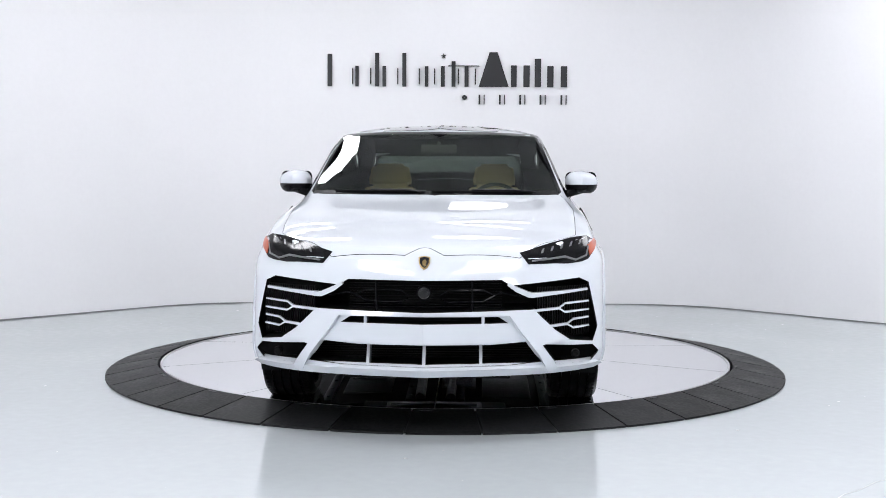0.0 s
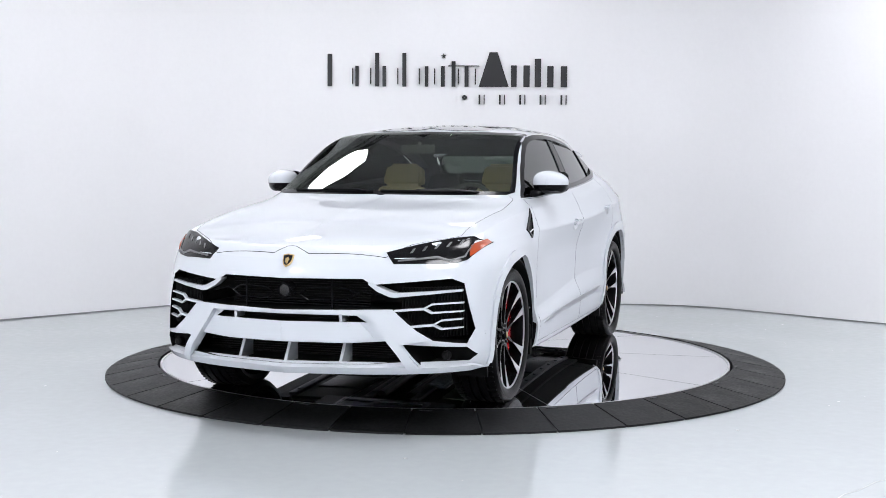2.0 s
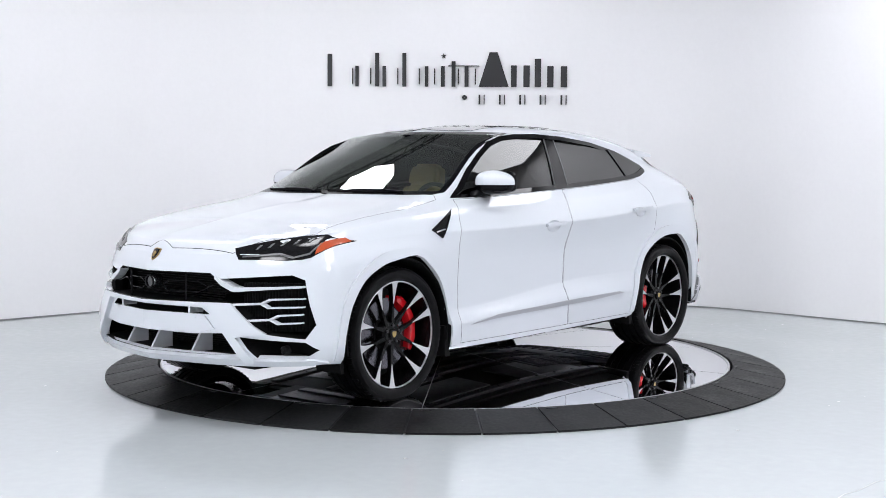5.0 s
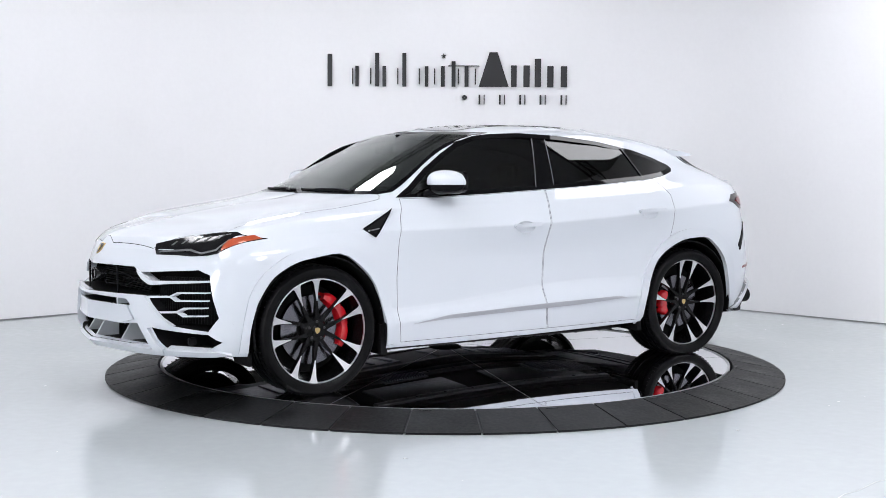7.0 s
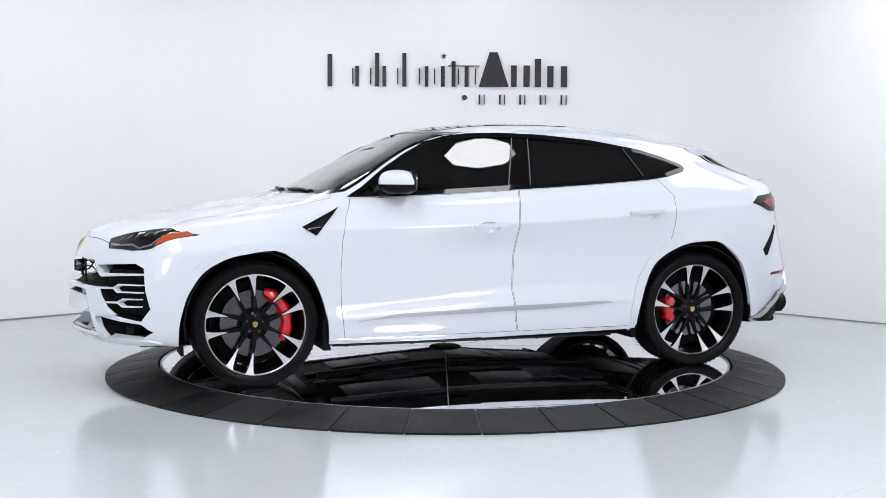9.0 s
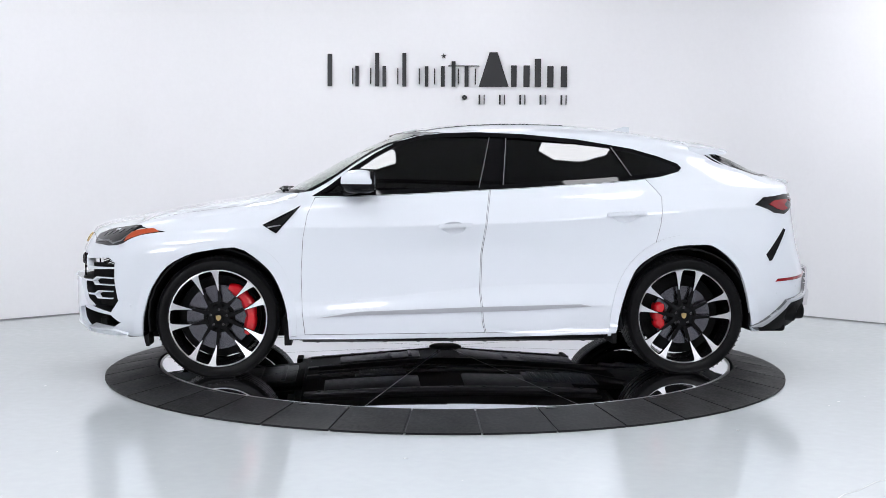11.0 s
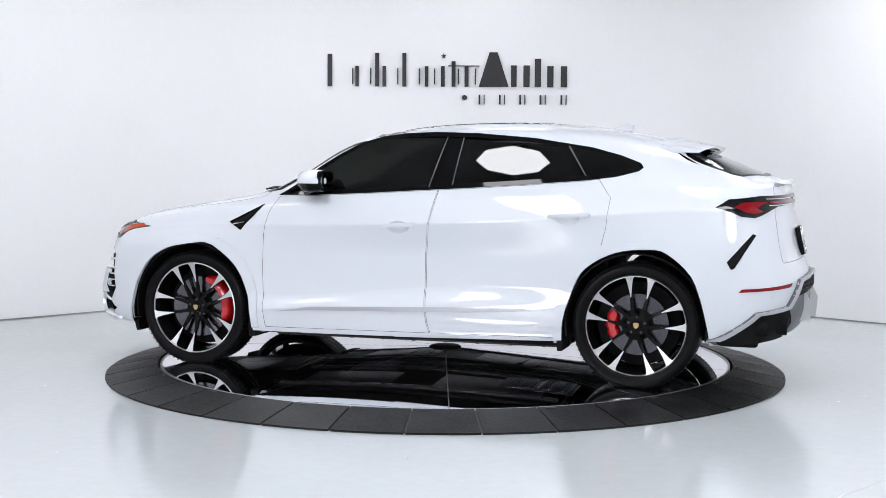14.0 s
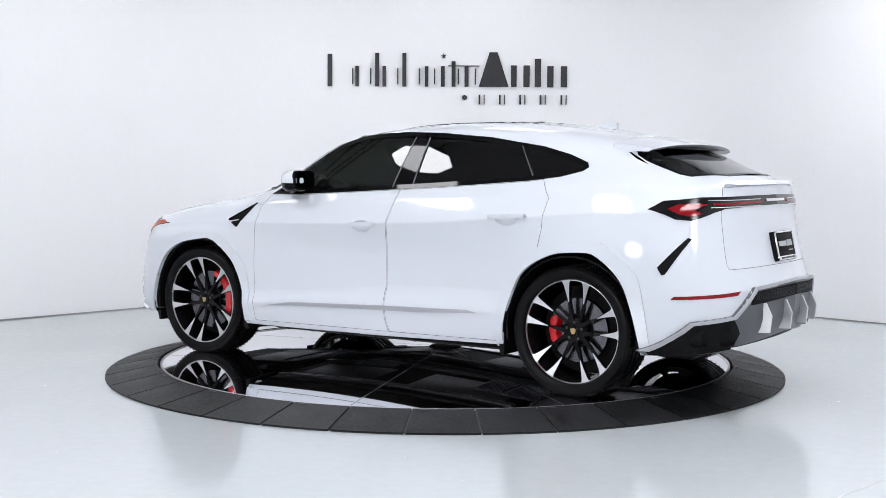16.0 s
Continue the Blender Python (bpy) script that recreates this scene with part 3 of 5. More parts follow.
for x0, x1, z in HANDLES:
    ya, yb = on_skin("left", x0, z - .03)[0].y, on_skin("left", x1, z - .03)[0].y
    for side in both:
        for nm, outline, lo, hi in (("door_handle", rounded(x0, x1, z - .003, z + .024, .012), .014, .032),
                                    ("handle_mount", rounded(x0 + .012, x0 + .034, z + .001, z + .020, .004, 2), -.02, .016),
                                    ("handle_mount", rounded(x1 - .034, x1 - .012, z + .001, z + .020, .004, 2), -.02, .016)):
            bm = bmesh.new()
            add_prism(bm, outline, "y", lo, hi)
            if nm == "door_handle":
                bmesh.ops.bevel(bm, geom=[e for e in bm.edges if abs(e.verts[0].co.y - hi) < 1e-5 and abs(e.verts[1].co.y - hi) < 1e-5], offset=.006, segments=2, affect="EDGES")
            for v in bm.verts:
                t = (v.co.x - x0) / (x1 - x0)
                v.co = Vector((v.co.x, side * (v.co.y + ya + (yb - ya) * t), v.co.z - .012 * (t - .5)))
            part(nm, bm, M_PAINT, car, "body-coloured door handle" if nm == "door_handle" else "")
cover("fender_vent", ((1.211, .977), (.992, 1.088), (1.133, .935)), "left", .003, .012, M_BLACK, car, "black triangular fender vent", .04, both)
band("vent_rim", ((1.219, .978), (.984, 1.095), (1.134, .926)), ((1.196, .976), (1.012, 1.071), (1.133, .946)), "left", .009, .014, M_SATIN, car, "", .04, both)
cover("vent_blade", ((1.19, .966), (1.11, .978), (1.105, .972), (1.185, .960)), "left", .012, .006, M_CHROME, car, "", .04, both)
cover("rear_slash_vent", ((-2.035, .79), (-2.06, .747), (-2.078, .752), (-2.195, .948), (-2.178, .957)), "left", .004, .01, M_BLACK, car, "black slanted rear vent", .04, both)

# ---- nose ----
cover("bumper_bar", ((0, .607), (.552, .610), (.66, .505), (.735, .452), (.66, .444), (.592, .430), (.672, .325), (.66, .302), (.63, .302), (.595, .36), (.475, .52), (.43, .585), (0, .592)), "front", .028, .05, M_PAINT, car, "", .03, both)
cover("number_panel", ((0, .549), (.40, .547), (.47, .47), (.36, .446), (0, .446)), "front", .012, .03, M_PAINT, car, "", .05, both)
cover("front_splitter", ((0, .324), (.43, .326), (.66, .322), (.90, .318), (.93, .30), (.88, .292), (.55, .292), (0, .292)), "front", .022, .05, M_PAINT, car, "", .05, both)


def bar_between(name, pts, r, mat, parent, label=""):
    bm = bmesh.new()
    add_tube(bm, pts, r, 6)
    return part(name, bm, mat, parent, label)


def blade(pts, w, mat, depth=.03, off=.0):
    """A flat blade across an intake, following the skin's plan."""
    for s in both:
        tops = []
        for (y, z), h in zip(pts, w):
            p, n = on_skin("front", y, z)
            tops.append((p, h))
        verts, faces = [], []
        for p, h in tops:
            for dx, dz in ((off, h), (off, -h), (off - depth, -h), (off - depth, h)):
                verts.append((p.x + dx, s * p.y, p.z + dz))
        for i in range(len(tops) - 1):
            for k in range(4):
                f = (4 * i + k, 4 * i + (k + 1) % 4, 4 * i + 4 + (k + 1) % 4, 4 * i + 4 + k)
                faces.append(f if s < 0 else f[::-1])
        e = 4 * (len(tops) - 1)
        faces += [(0, 1, 2, 3), (e + 3, e + 2, e + 1, e)]
        bm = bmesh.new()
        vs = [bm.verts.new(v) for v in verts]
        for f in faces:
            bm.faces.new([vs[i] for i in f])
        part("intake_blade", bm, mat, car, "white intake blade", False)


blade(((.425, .747), (.47, .717), (.535, .688), (.56, .684), (.72, .694), (.855, .702)), (.010, .014, .014, .012, .008, .006), M_PAINT, .06, .004)
for z, y0, y1 in ((.613, .56, .70), (.529, .625, .745)):
    blade(((y0, z - .008), (y1, z)), (.006, .006), M_PAINT)
    blade(((y1 - .006, z), (y1 + .03, z + .022), (.862, z + .026)), (.005, .005, .004), M_PAINT)
    blade(((y1 - .006, z), (y1 + .03, z - .022), (.864, z - .018)), (.005, .005, .004), M_PAINT)
# ribs in the side intakes, honeycomb bars in the middle grille
for s in both:
    for k in range(22):
        y = .585 + k * .0135
        p, n = on_skin("front", y, .6)
        lo, hi = (.46 + max(0, (.70 - y)) * .9, .72)
        bm = bmesh.new()
        add_box(bm, p.x - .10, s * y - .0022, lo, p.x - .05, s * y + .0022, hi)
        part("intake_rib", bm, M_BLACK, car, "", False)
for s in both:
    bm = bmesh.new()
    for z in (.655, .715):
        add_tube(bm, [(2.47, s * .12, z), (2.42, s * .30, z), (2.39, s * .36, .685)], .005, 6)
    add_tube(bm, [(2.48, s * .12, .655), (2.48, s * .07, .685), (2.48, s * .12, .715)], .005, 6)
    add_tube(bm, [(2.39, s * .36, .685), (2.39, s * .39, .70), (2.36, s * .50, .675)], .005, 6)
    add_tube(bm, [(2.46, s * .245, .605), (2.46, s * .245, .765)], .006, 6)
    part("grille_honeycomb", bm, M_SATIN, car, "gloss black honeycomb grille bars")
bm = bmesh.new()
for k in range(12):
    add_box(bm, 2.30, -.40, .612 + k * .0135, 2.31, .40, .617 + k * .0135)
part("grille_mesh", bm, M_BLACK, car, "", False)
bm = bmesh.new()
add_lathe(bm, [(.0005, .0), (.036, .0), (.040, -.01), (.040, -.06), (.0005, -.06)], 24, pose(2.515, 0, .705, 0, 0, -90))
part("front_sensor", bm, M_GLOSS, car, "round black sensor in the grille")
bm = bmesh.new()
add_lathe(bm, [(.030, .004), (.036, .004), (.036, -.004), (.030, -.004)], 24, pose(2.518, 0, .705, 0, 0, -90))
part("sensor_ring", bm, M_SATIN, car)
for y, x in ((0, 2.53), (.29, 2.48), (-.29, 2.48)):
    bm = bmesh.new()
    add_prism(bm, ((x - .16, .325), (x - .005, .325), (x - .02, .335), (x - .09, .448), (x - .16, .448)), "y", y - .008, y + .008)
    part("lower_fin", bm, M_PAINT, car, "white upright fin in the lower intake", False)
for y in (.30, -.30):
    bm = bmesh.new()
    add_box(bm, 2.39, y - .008, .548, 2.485, y + .008, .588, .003)
    part("slot_rib", bm, M_PAINT, car, "", False)
bm = bmesh.new()
for k in range(9):
    add_box(bm, 2.20, -.60, .332 + k * .013, 2.212, .60, .338 + k * .013)
part("lower_mesh", bm, M_BLACK, car, "", False)
for s in both:
    p, n = on_skin("front", .79, .365)
    bm = bmesh.new()
    add_lathe(bm, [(.0005, .01), (.012, .012), (.022, .004), (.024, -.03), (.0005, -.03)], 20, pose(p.x - .03, s * .79, .365, 0, 0, -90))
    part("fog_sensor", bm, M_BLACK, car)
for y, z in ((.345, .535), (.93, .475)):
    for s in both:
        p, n = on_skin("front", y, z) if y < .9 else on_skin("left", 2.044, .472)
        bm = bmesh.new()
        m = Matrix.Translation((p.x + n.x * (.012 if y < .9 else 0), s * (p.y + n.y * (.012 if y < .9 else 0)), p.z)) @ Vector((n.x, s * n.y, n.z)).to_track_quat("Y", "Z").to_matrix().to_4x4()
        add_lathe(bm, [(.0005, .002), (.010, .002), (.011, -.003), (.0005, -.003)], 16, m)
        part("parking_sensor", bm, M_PAINT, car)
for y, z in ((.90, .535), (.78, .575)):
    for s in both:
        p, n = on_skin("back", y, z)
        bm = bmesh.new()
        m = Matrix.Translation((p.x, s * p.y, p.z)) @ Vector((n.x, s * n.y, n.z)).to_track_quat("Y", "Z").to_matrix().to_4x4()
        add_lathe(bm, [(.0005, .002), (.010, .002), (.011, -.003), (.0005, -.003)], 16, m)
        part("parking_sensor", bm, M_PAINT, car)
# shield badge
SHIELD = ((-.030, .882), (.0, .888), (.030, .882), (.028, .852), (.017, .832), (0, .822), (-.017, .832), (-.028, .852))
badge = cover("badge", SHIELD, "front", .006, .008, M_GOLD, car, "gold and black shield badge", .02)
cover("badge_field", inset(SHIELD, .006), "front", .008, .006, M_GLOSS, badge, "", .02)
cover("badge_figure", ((-.010, .862), (.004, .870), (.013, .858), (.006, .848), (.010, .838), (-.008, .842)), "front", .010, .006, M_GOLD, badge, "", .02)

# ---- headlights and tail lights ----
LAMP = ((.488, .899), (.63, .938), (.772, .967), (.86, .975), (.927, .937), (.895, .895), (.86, .856), (.826, .845), (.746, .838), (.67, .842), (.535, .841))
lamps = {}
for s in both:
    lamps[s] = cover("headlight", LAMP, "front", .003, .02, M_LENS, car, "dark headlight with amber corner", .03, (s,))
    cover("amber_marker", ((.868, .872), (.862, .93), (.905, .957), (.922, .937), (.898, .90)), "front", .006, .006, M_AMBER, {s: lamps[s]}, "amber side marker", .02, (s,))
    cover("light_strip", ((.552, .853), (.728, .868), (.79, .85), (.852, .872), (.872, .935), (.866, .935), (.846, .88), (.79, .86), (.73, .878), (.552, .861)), "front", .006, .006, M_LAMPWHITE, {s: lamps[s]}, "pale light strip", .02, (s,))
    for k in range(5):
        y = .60 + k * .052
        z = .893 + k * .010
        cover("led_module", ((y, z), (y + .012, z + .002), (y + .020, z + .024), (y + .010, z + .022)), "front", .006, .005, M_LAMPWHITE, {s: lamps[s]}, "", .02, (s,))
TAIL = ((.907, 1.112), (.855, 1.159), (.741, 1.18), (.349, 1.188), (.0, 1.192), (.0, 1.132), (.362, 1.128), (.62, 1.115), (.70, 1.095), (.815, 1.05), (.865, 1.058))
for s in both:
    t = cover("tail_light", TAIL, "back", .006, .02, M_LENS, car, "black tail light with red lens", .035, (s,))
    cover("red_lens", ((.872, 1.114), (.835, 1.138), (.77, 1.145), (.72, 1.14), (.765, 1.126), (.795, 1.108), (.765, 1.088), (.815, 1.072), (.85, 1.085)), "back", .010, .008, M_TAIL, {s: t}, "red lens", .03, (s,))
    cover("red_lens", ((.70, 1.146), (.22, 1.158), (.22, 1.146), (.70, 1.134)), "back", .010, .006, M_TAIL, {s: t}, "red light bar", .03, (s,))
    for z0 in (1.166, 1.128):
        cover("lens_line", ((.72, z0 - .004), (.24, z0 + .004), (.24, z0), (.72, z0 - .008)), "back", .011, .005, M_CHROME, {s: t}, "", .04, (s,))
    cover("reflector", ((.916, .611), (.909, .630), (.613, .653), (.634, .629)), "back", .005, .01, M_TAIL, car, "red bumper reflector", .03, (s,))
cover("name_bar", ((.16, 1.153), (-.16, 1.153), (-.16, 1.168), (.16, 1.168)), "back", .011, .004, M_CHROME, car, "plain chrome name bar", .04)

# ---- tail ----
DIFF = ((.945, .325), (.85, .488), (.665, .516), (.51, .668), (.0, .690), (.0, .385), (.40, .36), (.58, .345), (.62, .32), (.86, .302), (.93, .302))
cover("diffuser", DIFF, "back", .022, .04, M_DIFF, car, "satin grey rear diffuser", .04, both)
cover("diffuser_rim", ((.945, .325), (.85, .488), (.665, .516), (.51, .668), (0, .690), (0, .677), (.503, .655), (.655, .503), (.84, .475), (.928, .325)), "back", .036, .03, M_TRIM, car, "", .015, both)
cover("diffuser_grille", ((.535, .622), (.49, .648), (0, .664), (0, .596), (.545, .572)), "back", .027, .02, M_BLACK, car, "black mesh in the diffuser", .04, both)
cover("exhaust_panel", ((.935, .325), (.855, .470), (.66, .496), (.60, .42), (.60, .335), (.86, .304), (.925, .304)), "back", .027, .02, M_BLACK, car, "", .04, both)
bm = bmesh.new()
for s in both:
    for k in range(24):
        y = s * (.03 + k * .0205)
        p, n = on_skin("back", y, .63)
        for z in (.60, .625):
            add_tube(bm, [(p.x - .028, y, z), (p.x - .029, y + .0205, z + .025)], .0016, 4)
            add_tube(bm, [(p.x - .028, y + .0205, z), (p.x - .029, y, z + .025)], .0016, 4)
tagged(part("diffuser_mesh", bm, M_STEEL, car), kind="stuff")
for s in both:
    for y in (.80, .665):
        p, n = on_skin("back", y, .40)
        bm = bmesh.new()
        add_lathe(bm, [(.046, .03), (.054, .034), (.056, .02), (.056, -.10), (.046, -.10)], 28, pose(p.x - .01, s * y, .392, 0, 0, 90))
        part("exhaust_pipe", bm, M_BLACK, car, "black round exhaust tip")
        bm = bmesh.new()
        add_lathe(bm, [(.0005, -.05), (.047, -.05), (.047, -.06), (.0005, -.06)], 20, pose(p.x - .01, s * y, .392, 0, 0, 90))
        part("exhaust_core", bm, M_BLACK, car)
for y in (.42, .15, -.15, -.42):
    p, n = on_skin("back", y, .5)
    bm = bmesh.new()
    add_prism(bm, ((p.x + .03, .40), (p.x + .03, .57), (p.x - .035, .575), (p.x - .07, .50), (p.x - .06, .405)), "y", y - .010, y + .010)
    part("diffuser_fin", bm, M_ALLOY, car, "pale upright diffuser fin", False)
lean_in = Matrix.Translation((-2.458, 0, .798)) @ pose(0, 0, 0, 0, 12, 0)
bm = bmesh.new()
add_box(bm, -.012, -.16, 0, .02, .16, .178, .005, lean_in)
plate = part("plate_frame", bm, M_BLACK, car, "black dealer plate in a chrome frame")
bm = bmesh.new()
for y0, z0, y1, z1 in ((-.158, .002, .158, .028), (-.158, .166, .158, .176), (-.158, .002, -.147, .176), (.147, .002, .158, .176)):
    add_box(bm, -.018, y0, z0, -.006, y1, z1, .002, lean_in)
part("plate_rim", bm, M_CHROME, plate)
bm = bmesh.new()
for y0, z0, y1, z1 in ((-.02, .086, .11, .116), (-.12, .084, -.03, .121), (-.12, .056, -.05, .062)):
    add_box(bm, -.0145, y0, z0, -.008, y1, z1, 0, lean_in)
part("plate_bars", bm, M_TRIM, plate, "pale plain bars", False)
bm = bmesh.new()
add_box(bm, -.0195, -.12, .010, -.016, .12, .020, 0, lean_in)
part("plate_bars", bm, M_INK, plate, "dark plain bar", False)
# spoiler over the rear glass
bm = bmesh.new()
rows = []
for y in [k * .62 / 8 for k in range(-8, 9)]:
    q = abs(y) / .62
    xr, zr = -1.93 + .07 * q ** 3, 1.492 - .035 * q ** 3
    xf, zf = -1.60, 1.553 - .06 * q ** 2.5
    rows.append([(xf, y, zf - .002), (-1.72, y, zf - .010), (xr + .02, y, zr + .006), (xr, y, zr), (xr + .03, y, zr - .014), (-1.76, y, zr - .012), (-1.68, y, zf - .055), (xf, y, zf - .05)])
grid = [[bm.verts.new(p) for p in r] for r in rows]
for a, b in zip(grid, grid[1:]):
    for k in range(8):
        bm.faces.new((a[k], a[(k + 1) % 8], b[(k + 1) % 8], b[k]))
bm.faces.new(grid[0])
bm.faces.new(grid[-1][::-1])
part("roof_spoiler", bm, M_PAINT, car, "white roof spoiler", sharp=50)
bm = bmesh.new()
add_box(bm, -1.88, -.47, 1.462, -1.74, .47, 1.474, .004)
part("spoiler_underside", bm, M_SATIN, car)
cover("tail_lip", ((0, 1.262), (.45, 1.258), (.58, 1.243), (.45, 1.244), (0, 1.248)), "back", .022, .035, M_PAINT, car, "", .05, both)
bm = bmesh.new()
add_prism(bm, ((-1.33, 1.60), (-1.18, 1.612), (-1.24, 1.632), (-1.30, 1.648), (-1.33, 1.642)), "y", -.014, .014)
part("roof_antenna", bm, M_PAINT, car, "", False)

# ---- mirrors ----
for s in both:
    def egg(bm, cut_lo, cut_hi, scale):
        bmesh.ops.create_uvsphere(bm, u_segments=28, v_segments=18, radius=1)
        for v in bm.verts:
            c = v.co.copy()
            c.x, c.y, c.z = (math.copysign(abs(k) ** .76, k) for k in c)
            c.z = max(min(c.z, cut_hi), cut_lo)
            taper = 1 - .22 * max(0, c.y)
            x = (.125 if c.x > 0 else .09) * c.x * taper
            z = .078 * c.z * (1 - .25 * max(0, c.y) if c.z > 0 else 1)
            v.co = Vector((.605 + x * scale - .04 * max(0, c.y), s * (.945 + .108 * c.y * scale), 1.252 + z * scale))
        bmesh.ops.remove_doubles(bm, verts=bm.verts, dist=.0005)
    bm = bmesh.new()
    egg(bm, -.16, 1, 1)
    mirror = part("wing_mirror", bm, M_PAINT, car, "white wing mirror with a black base")
    bm = bmesh.new()
    egg(bm, -.90, -.13, .985)
    part("mirror_base", bm, M_SATIN, mirror, "gloss black mirror base")
    bm = bmesh.new()
    add_tube(bm, [(.70, s * .84, 1.178), (.69, s * .88, 1.19), (.62, s * .94, 1.205)], .026, 10)
    part("mirror_arm", bm, M_SATIN, mirror)
    bm = bmesh.new()
    add_prism(bm, rounded(s * .945 - .09, s * .945 + .09, 1.205, 1.31, .03), "x", .512, .518)
    part("mirror_glass", bm, M_MIRRORGLASS, mirror, "mirror glass with its dark reflection in the colour")
    bm = bmesh.new()
    add_prism(bm, rounded(s * .945 - .102, s * .945 + .102, 1.192, 1.322, .035), "x", .522, .545)
    part("mirror_bezel", bm, M_SATIN, mirror, "black mirror bezel")


# ---- wheels ----
# one leg of a twin spoke: radius, distance from the pair's middle line, half its width
SPOKE = ((.050, .022, .010), (.10, .033, .0075), (.14, .042, .0055), (.175, .048, .0018), (.205, .053, .0055), (.24, .058, .0105), (.275, .0625, .0165), (.291, .0645, .021), (.3025, .066, .029))


def spoke_bar(mid, e, steps, more, thick, proud):
    bm = bmesh.new()
    c, s = math.cos(radians(mid)), math.sin(radians(mid))
    rings = []
    for r, d, w in steps:
        h = .086 + .034 * max(0, (r - .1) / .2) ** 1.5 + proud
        ring = []
        for o, y in ((d - w - more, h), (d + w + more, h), (d + w + more, h - thick), (d - w - more, h - thick)):
            u, v = math.sqrt(max(r * r - o * o, 1e-6)), e * o
            ring.append(bm.verts.new((u * c - v * s, y, u * s + v * c)))
        rings.append(ring)
    for p, q in zip(rings, rings[1:]):
        for k in range(4):
            bm.faces.new((p[k], p[(k + 1) % 4], q[(k + 1) % 4], q[k]))
    bm.faces.new(rings[0][::-1])
    bm.faces.new(rings[-1])
    return bm


def wheel(x, s, wide, front):
    y = .812
    put = pose(x, s * y, .388, 0, 0, 0 if s > 0 else 180)
    back = 1 if s > 0 else -1
    def child(nm, bm, mat, par, lbl="", smooth=True, sharp=35):
        bmesh.ops.transform(bm, matrix=put, verts=bm.verts)
        return part(nm, bm, mat, par, lbl, smooth, sharp)
    bm = bmesh.new()
    add_lathe(bm, [(.306, .118), (.298, .118), (.292, .085), (.286, .02), (.280, -.13), (.318, -.13), (.318, -.10), (.300, -.06), (.302, .09)], 72)
    rim = child("wheel", bm, M_SPOKE, car, "black alloy wheel with machined twin spokes")
    bm = bmesh.new()
    add_lathe(bm, [(.3085, .119), (.3075, .125), (.3025, .126), (.300, .118), (.301, .11), (.307, .11)], 72)
    child("rim_lip", bm, M_ALLOY, rim, "machined silver rim lip")
    w = wide / 2
    prof = [(.306, .116), (.314, .130), (.325, .136), (.345, .141), (.365, .138), (.378, .126), (.385, .108)]
    for g in (.075, .025, -.025, -.075):
        prof += [(.388, g + .014), (.388, g + .008), (.377, g + .007), (.377, g - .007), (.388, g - .008)]
    prof += [(.385, -.108), (.378, -.126), (.345, -.141), (.318, -.13)]
    prof = [(r, h * w / .1425) for r, h in prof]
    bm = bmesh.new()
    add_lathe(bm, prof, 96)
    for k in range(72):     # cross cuts of the shoulder blocks
        m = pose(0, 0, 0, 0, k * 5, 0)
        for h in (.095, -.095):
            add_box(bm, .3815, h * w / .1425 - .020, -.0035, .3882, h * w / .1425 + .026, .0035, 0, m)
    child("tyre", bm, M_TYRE, rim, "black low-profile tyre", sharp=30)
    for k in range(5):
        mid = (74 if front else 95) + 72 * k
        for e in (-1, 1):
            child("spoke", spoke_bar(mid, e, SPOKE, .003, .028, 0), M_SPOKE, rim, "", True, 40)
            child("spoke_face", spoke_bar(mid, e, SPOKE[3:], 0, .004, .0025), M_ALLOY, rim, "machined silver spoke face", True, 40)
    bm = bmesh.new()
    add_lathe(bm, [(.0005, .100), (.026, .100), (.031, .094), (.033, .06), (.0005, .06)], 28)
    child("hub_cap", bm, M_SPOKE, rim)
    bm = bmesh.new()
    add_prism(bm, [(a * .55, (b - .855) * .55) for a, b in SHIELD], "y", .099, .103)
    child("hub_badge", bm, M_GOLD, rim)
    bm = bmesh.new()
    add_lathe(bm, [(.0005, .088), (.060, .088), (.075, .075), (.085, .03), (.0005, .03)], 30)
    child("hub", bm, M_SPOKE, rim)
    for k in range(5):
        a = radians(72 * k + 20)
        bm = bmesh.new()
        add_lathe(bm, [(.0005, .006), (.008, .006), (.010, -.02), (.0005, -.02)], 6, pose(.052 * math.cos(a), .09, .052 * math.sin(a)))
        child("wheel_bolt", bm, M_DISC, rim)
    bm = bmesh.new()
    rd = .205 if front else .19
    add_lathe(bm, [(.09, .030), (rd, .030), (rd, -.004), (.09, -.004)], 64)
    child("brake_disc", bm, M_ROTOR, rim, "smooth grey brake disc")
    bm = bmesh.new()
    add_lathe(bm, [(.0005, .036), (.10, .034), (.10, -.01), (.0005, -.01)], 40)
    child("brake_bell", bm, M_BLACK, rim)
    bm = bmesh.new()
    add_lathe(bm, [(.02, -.020), (.258, -.030), (.262, -.045), (.02, -.045)], 48)
    child("dust_shield", bm, M_BLACK, rim, "black dust shield behind the brake disc")
    # caliper: behind the front hub, ahead of the rear hub
    a0, a1 = (108, 212) if front else (-32, 30)
    if s < 0:
        a0, a1 = 180 - a1, 180 - a0
    r0, r1 = (.160, .243) if front else (.112, .196)
    bm = bmesh.new()
    n = 30
    ring = []
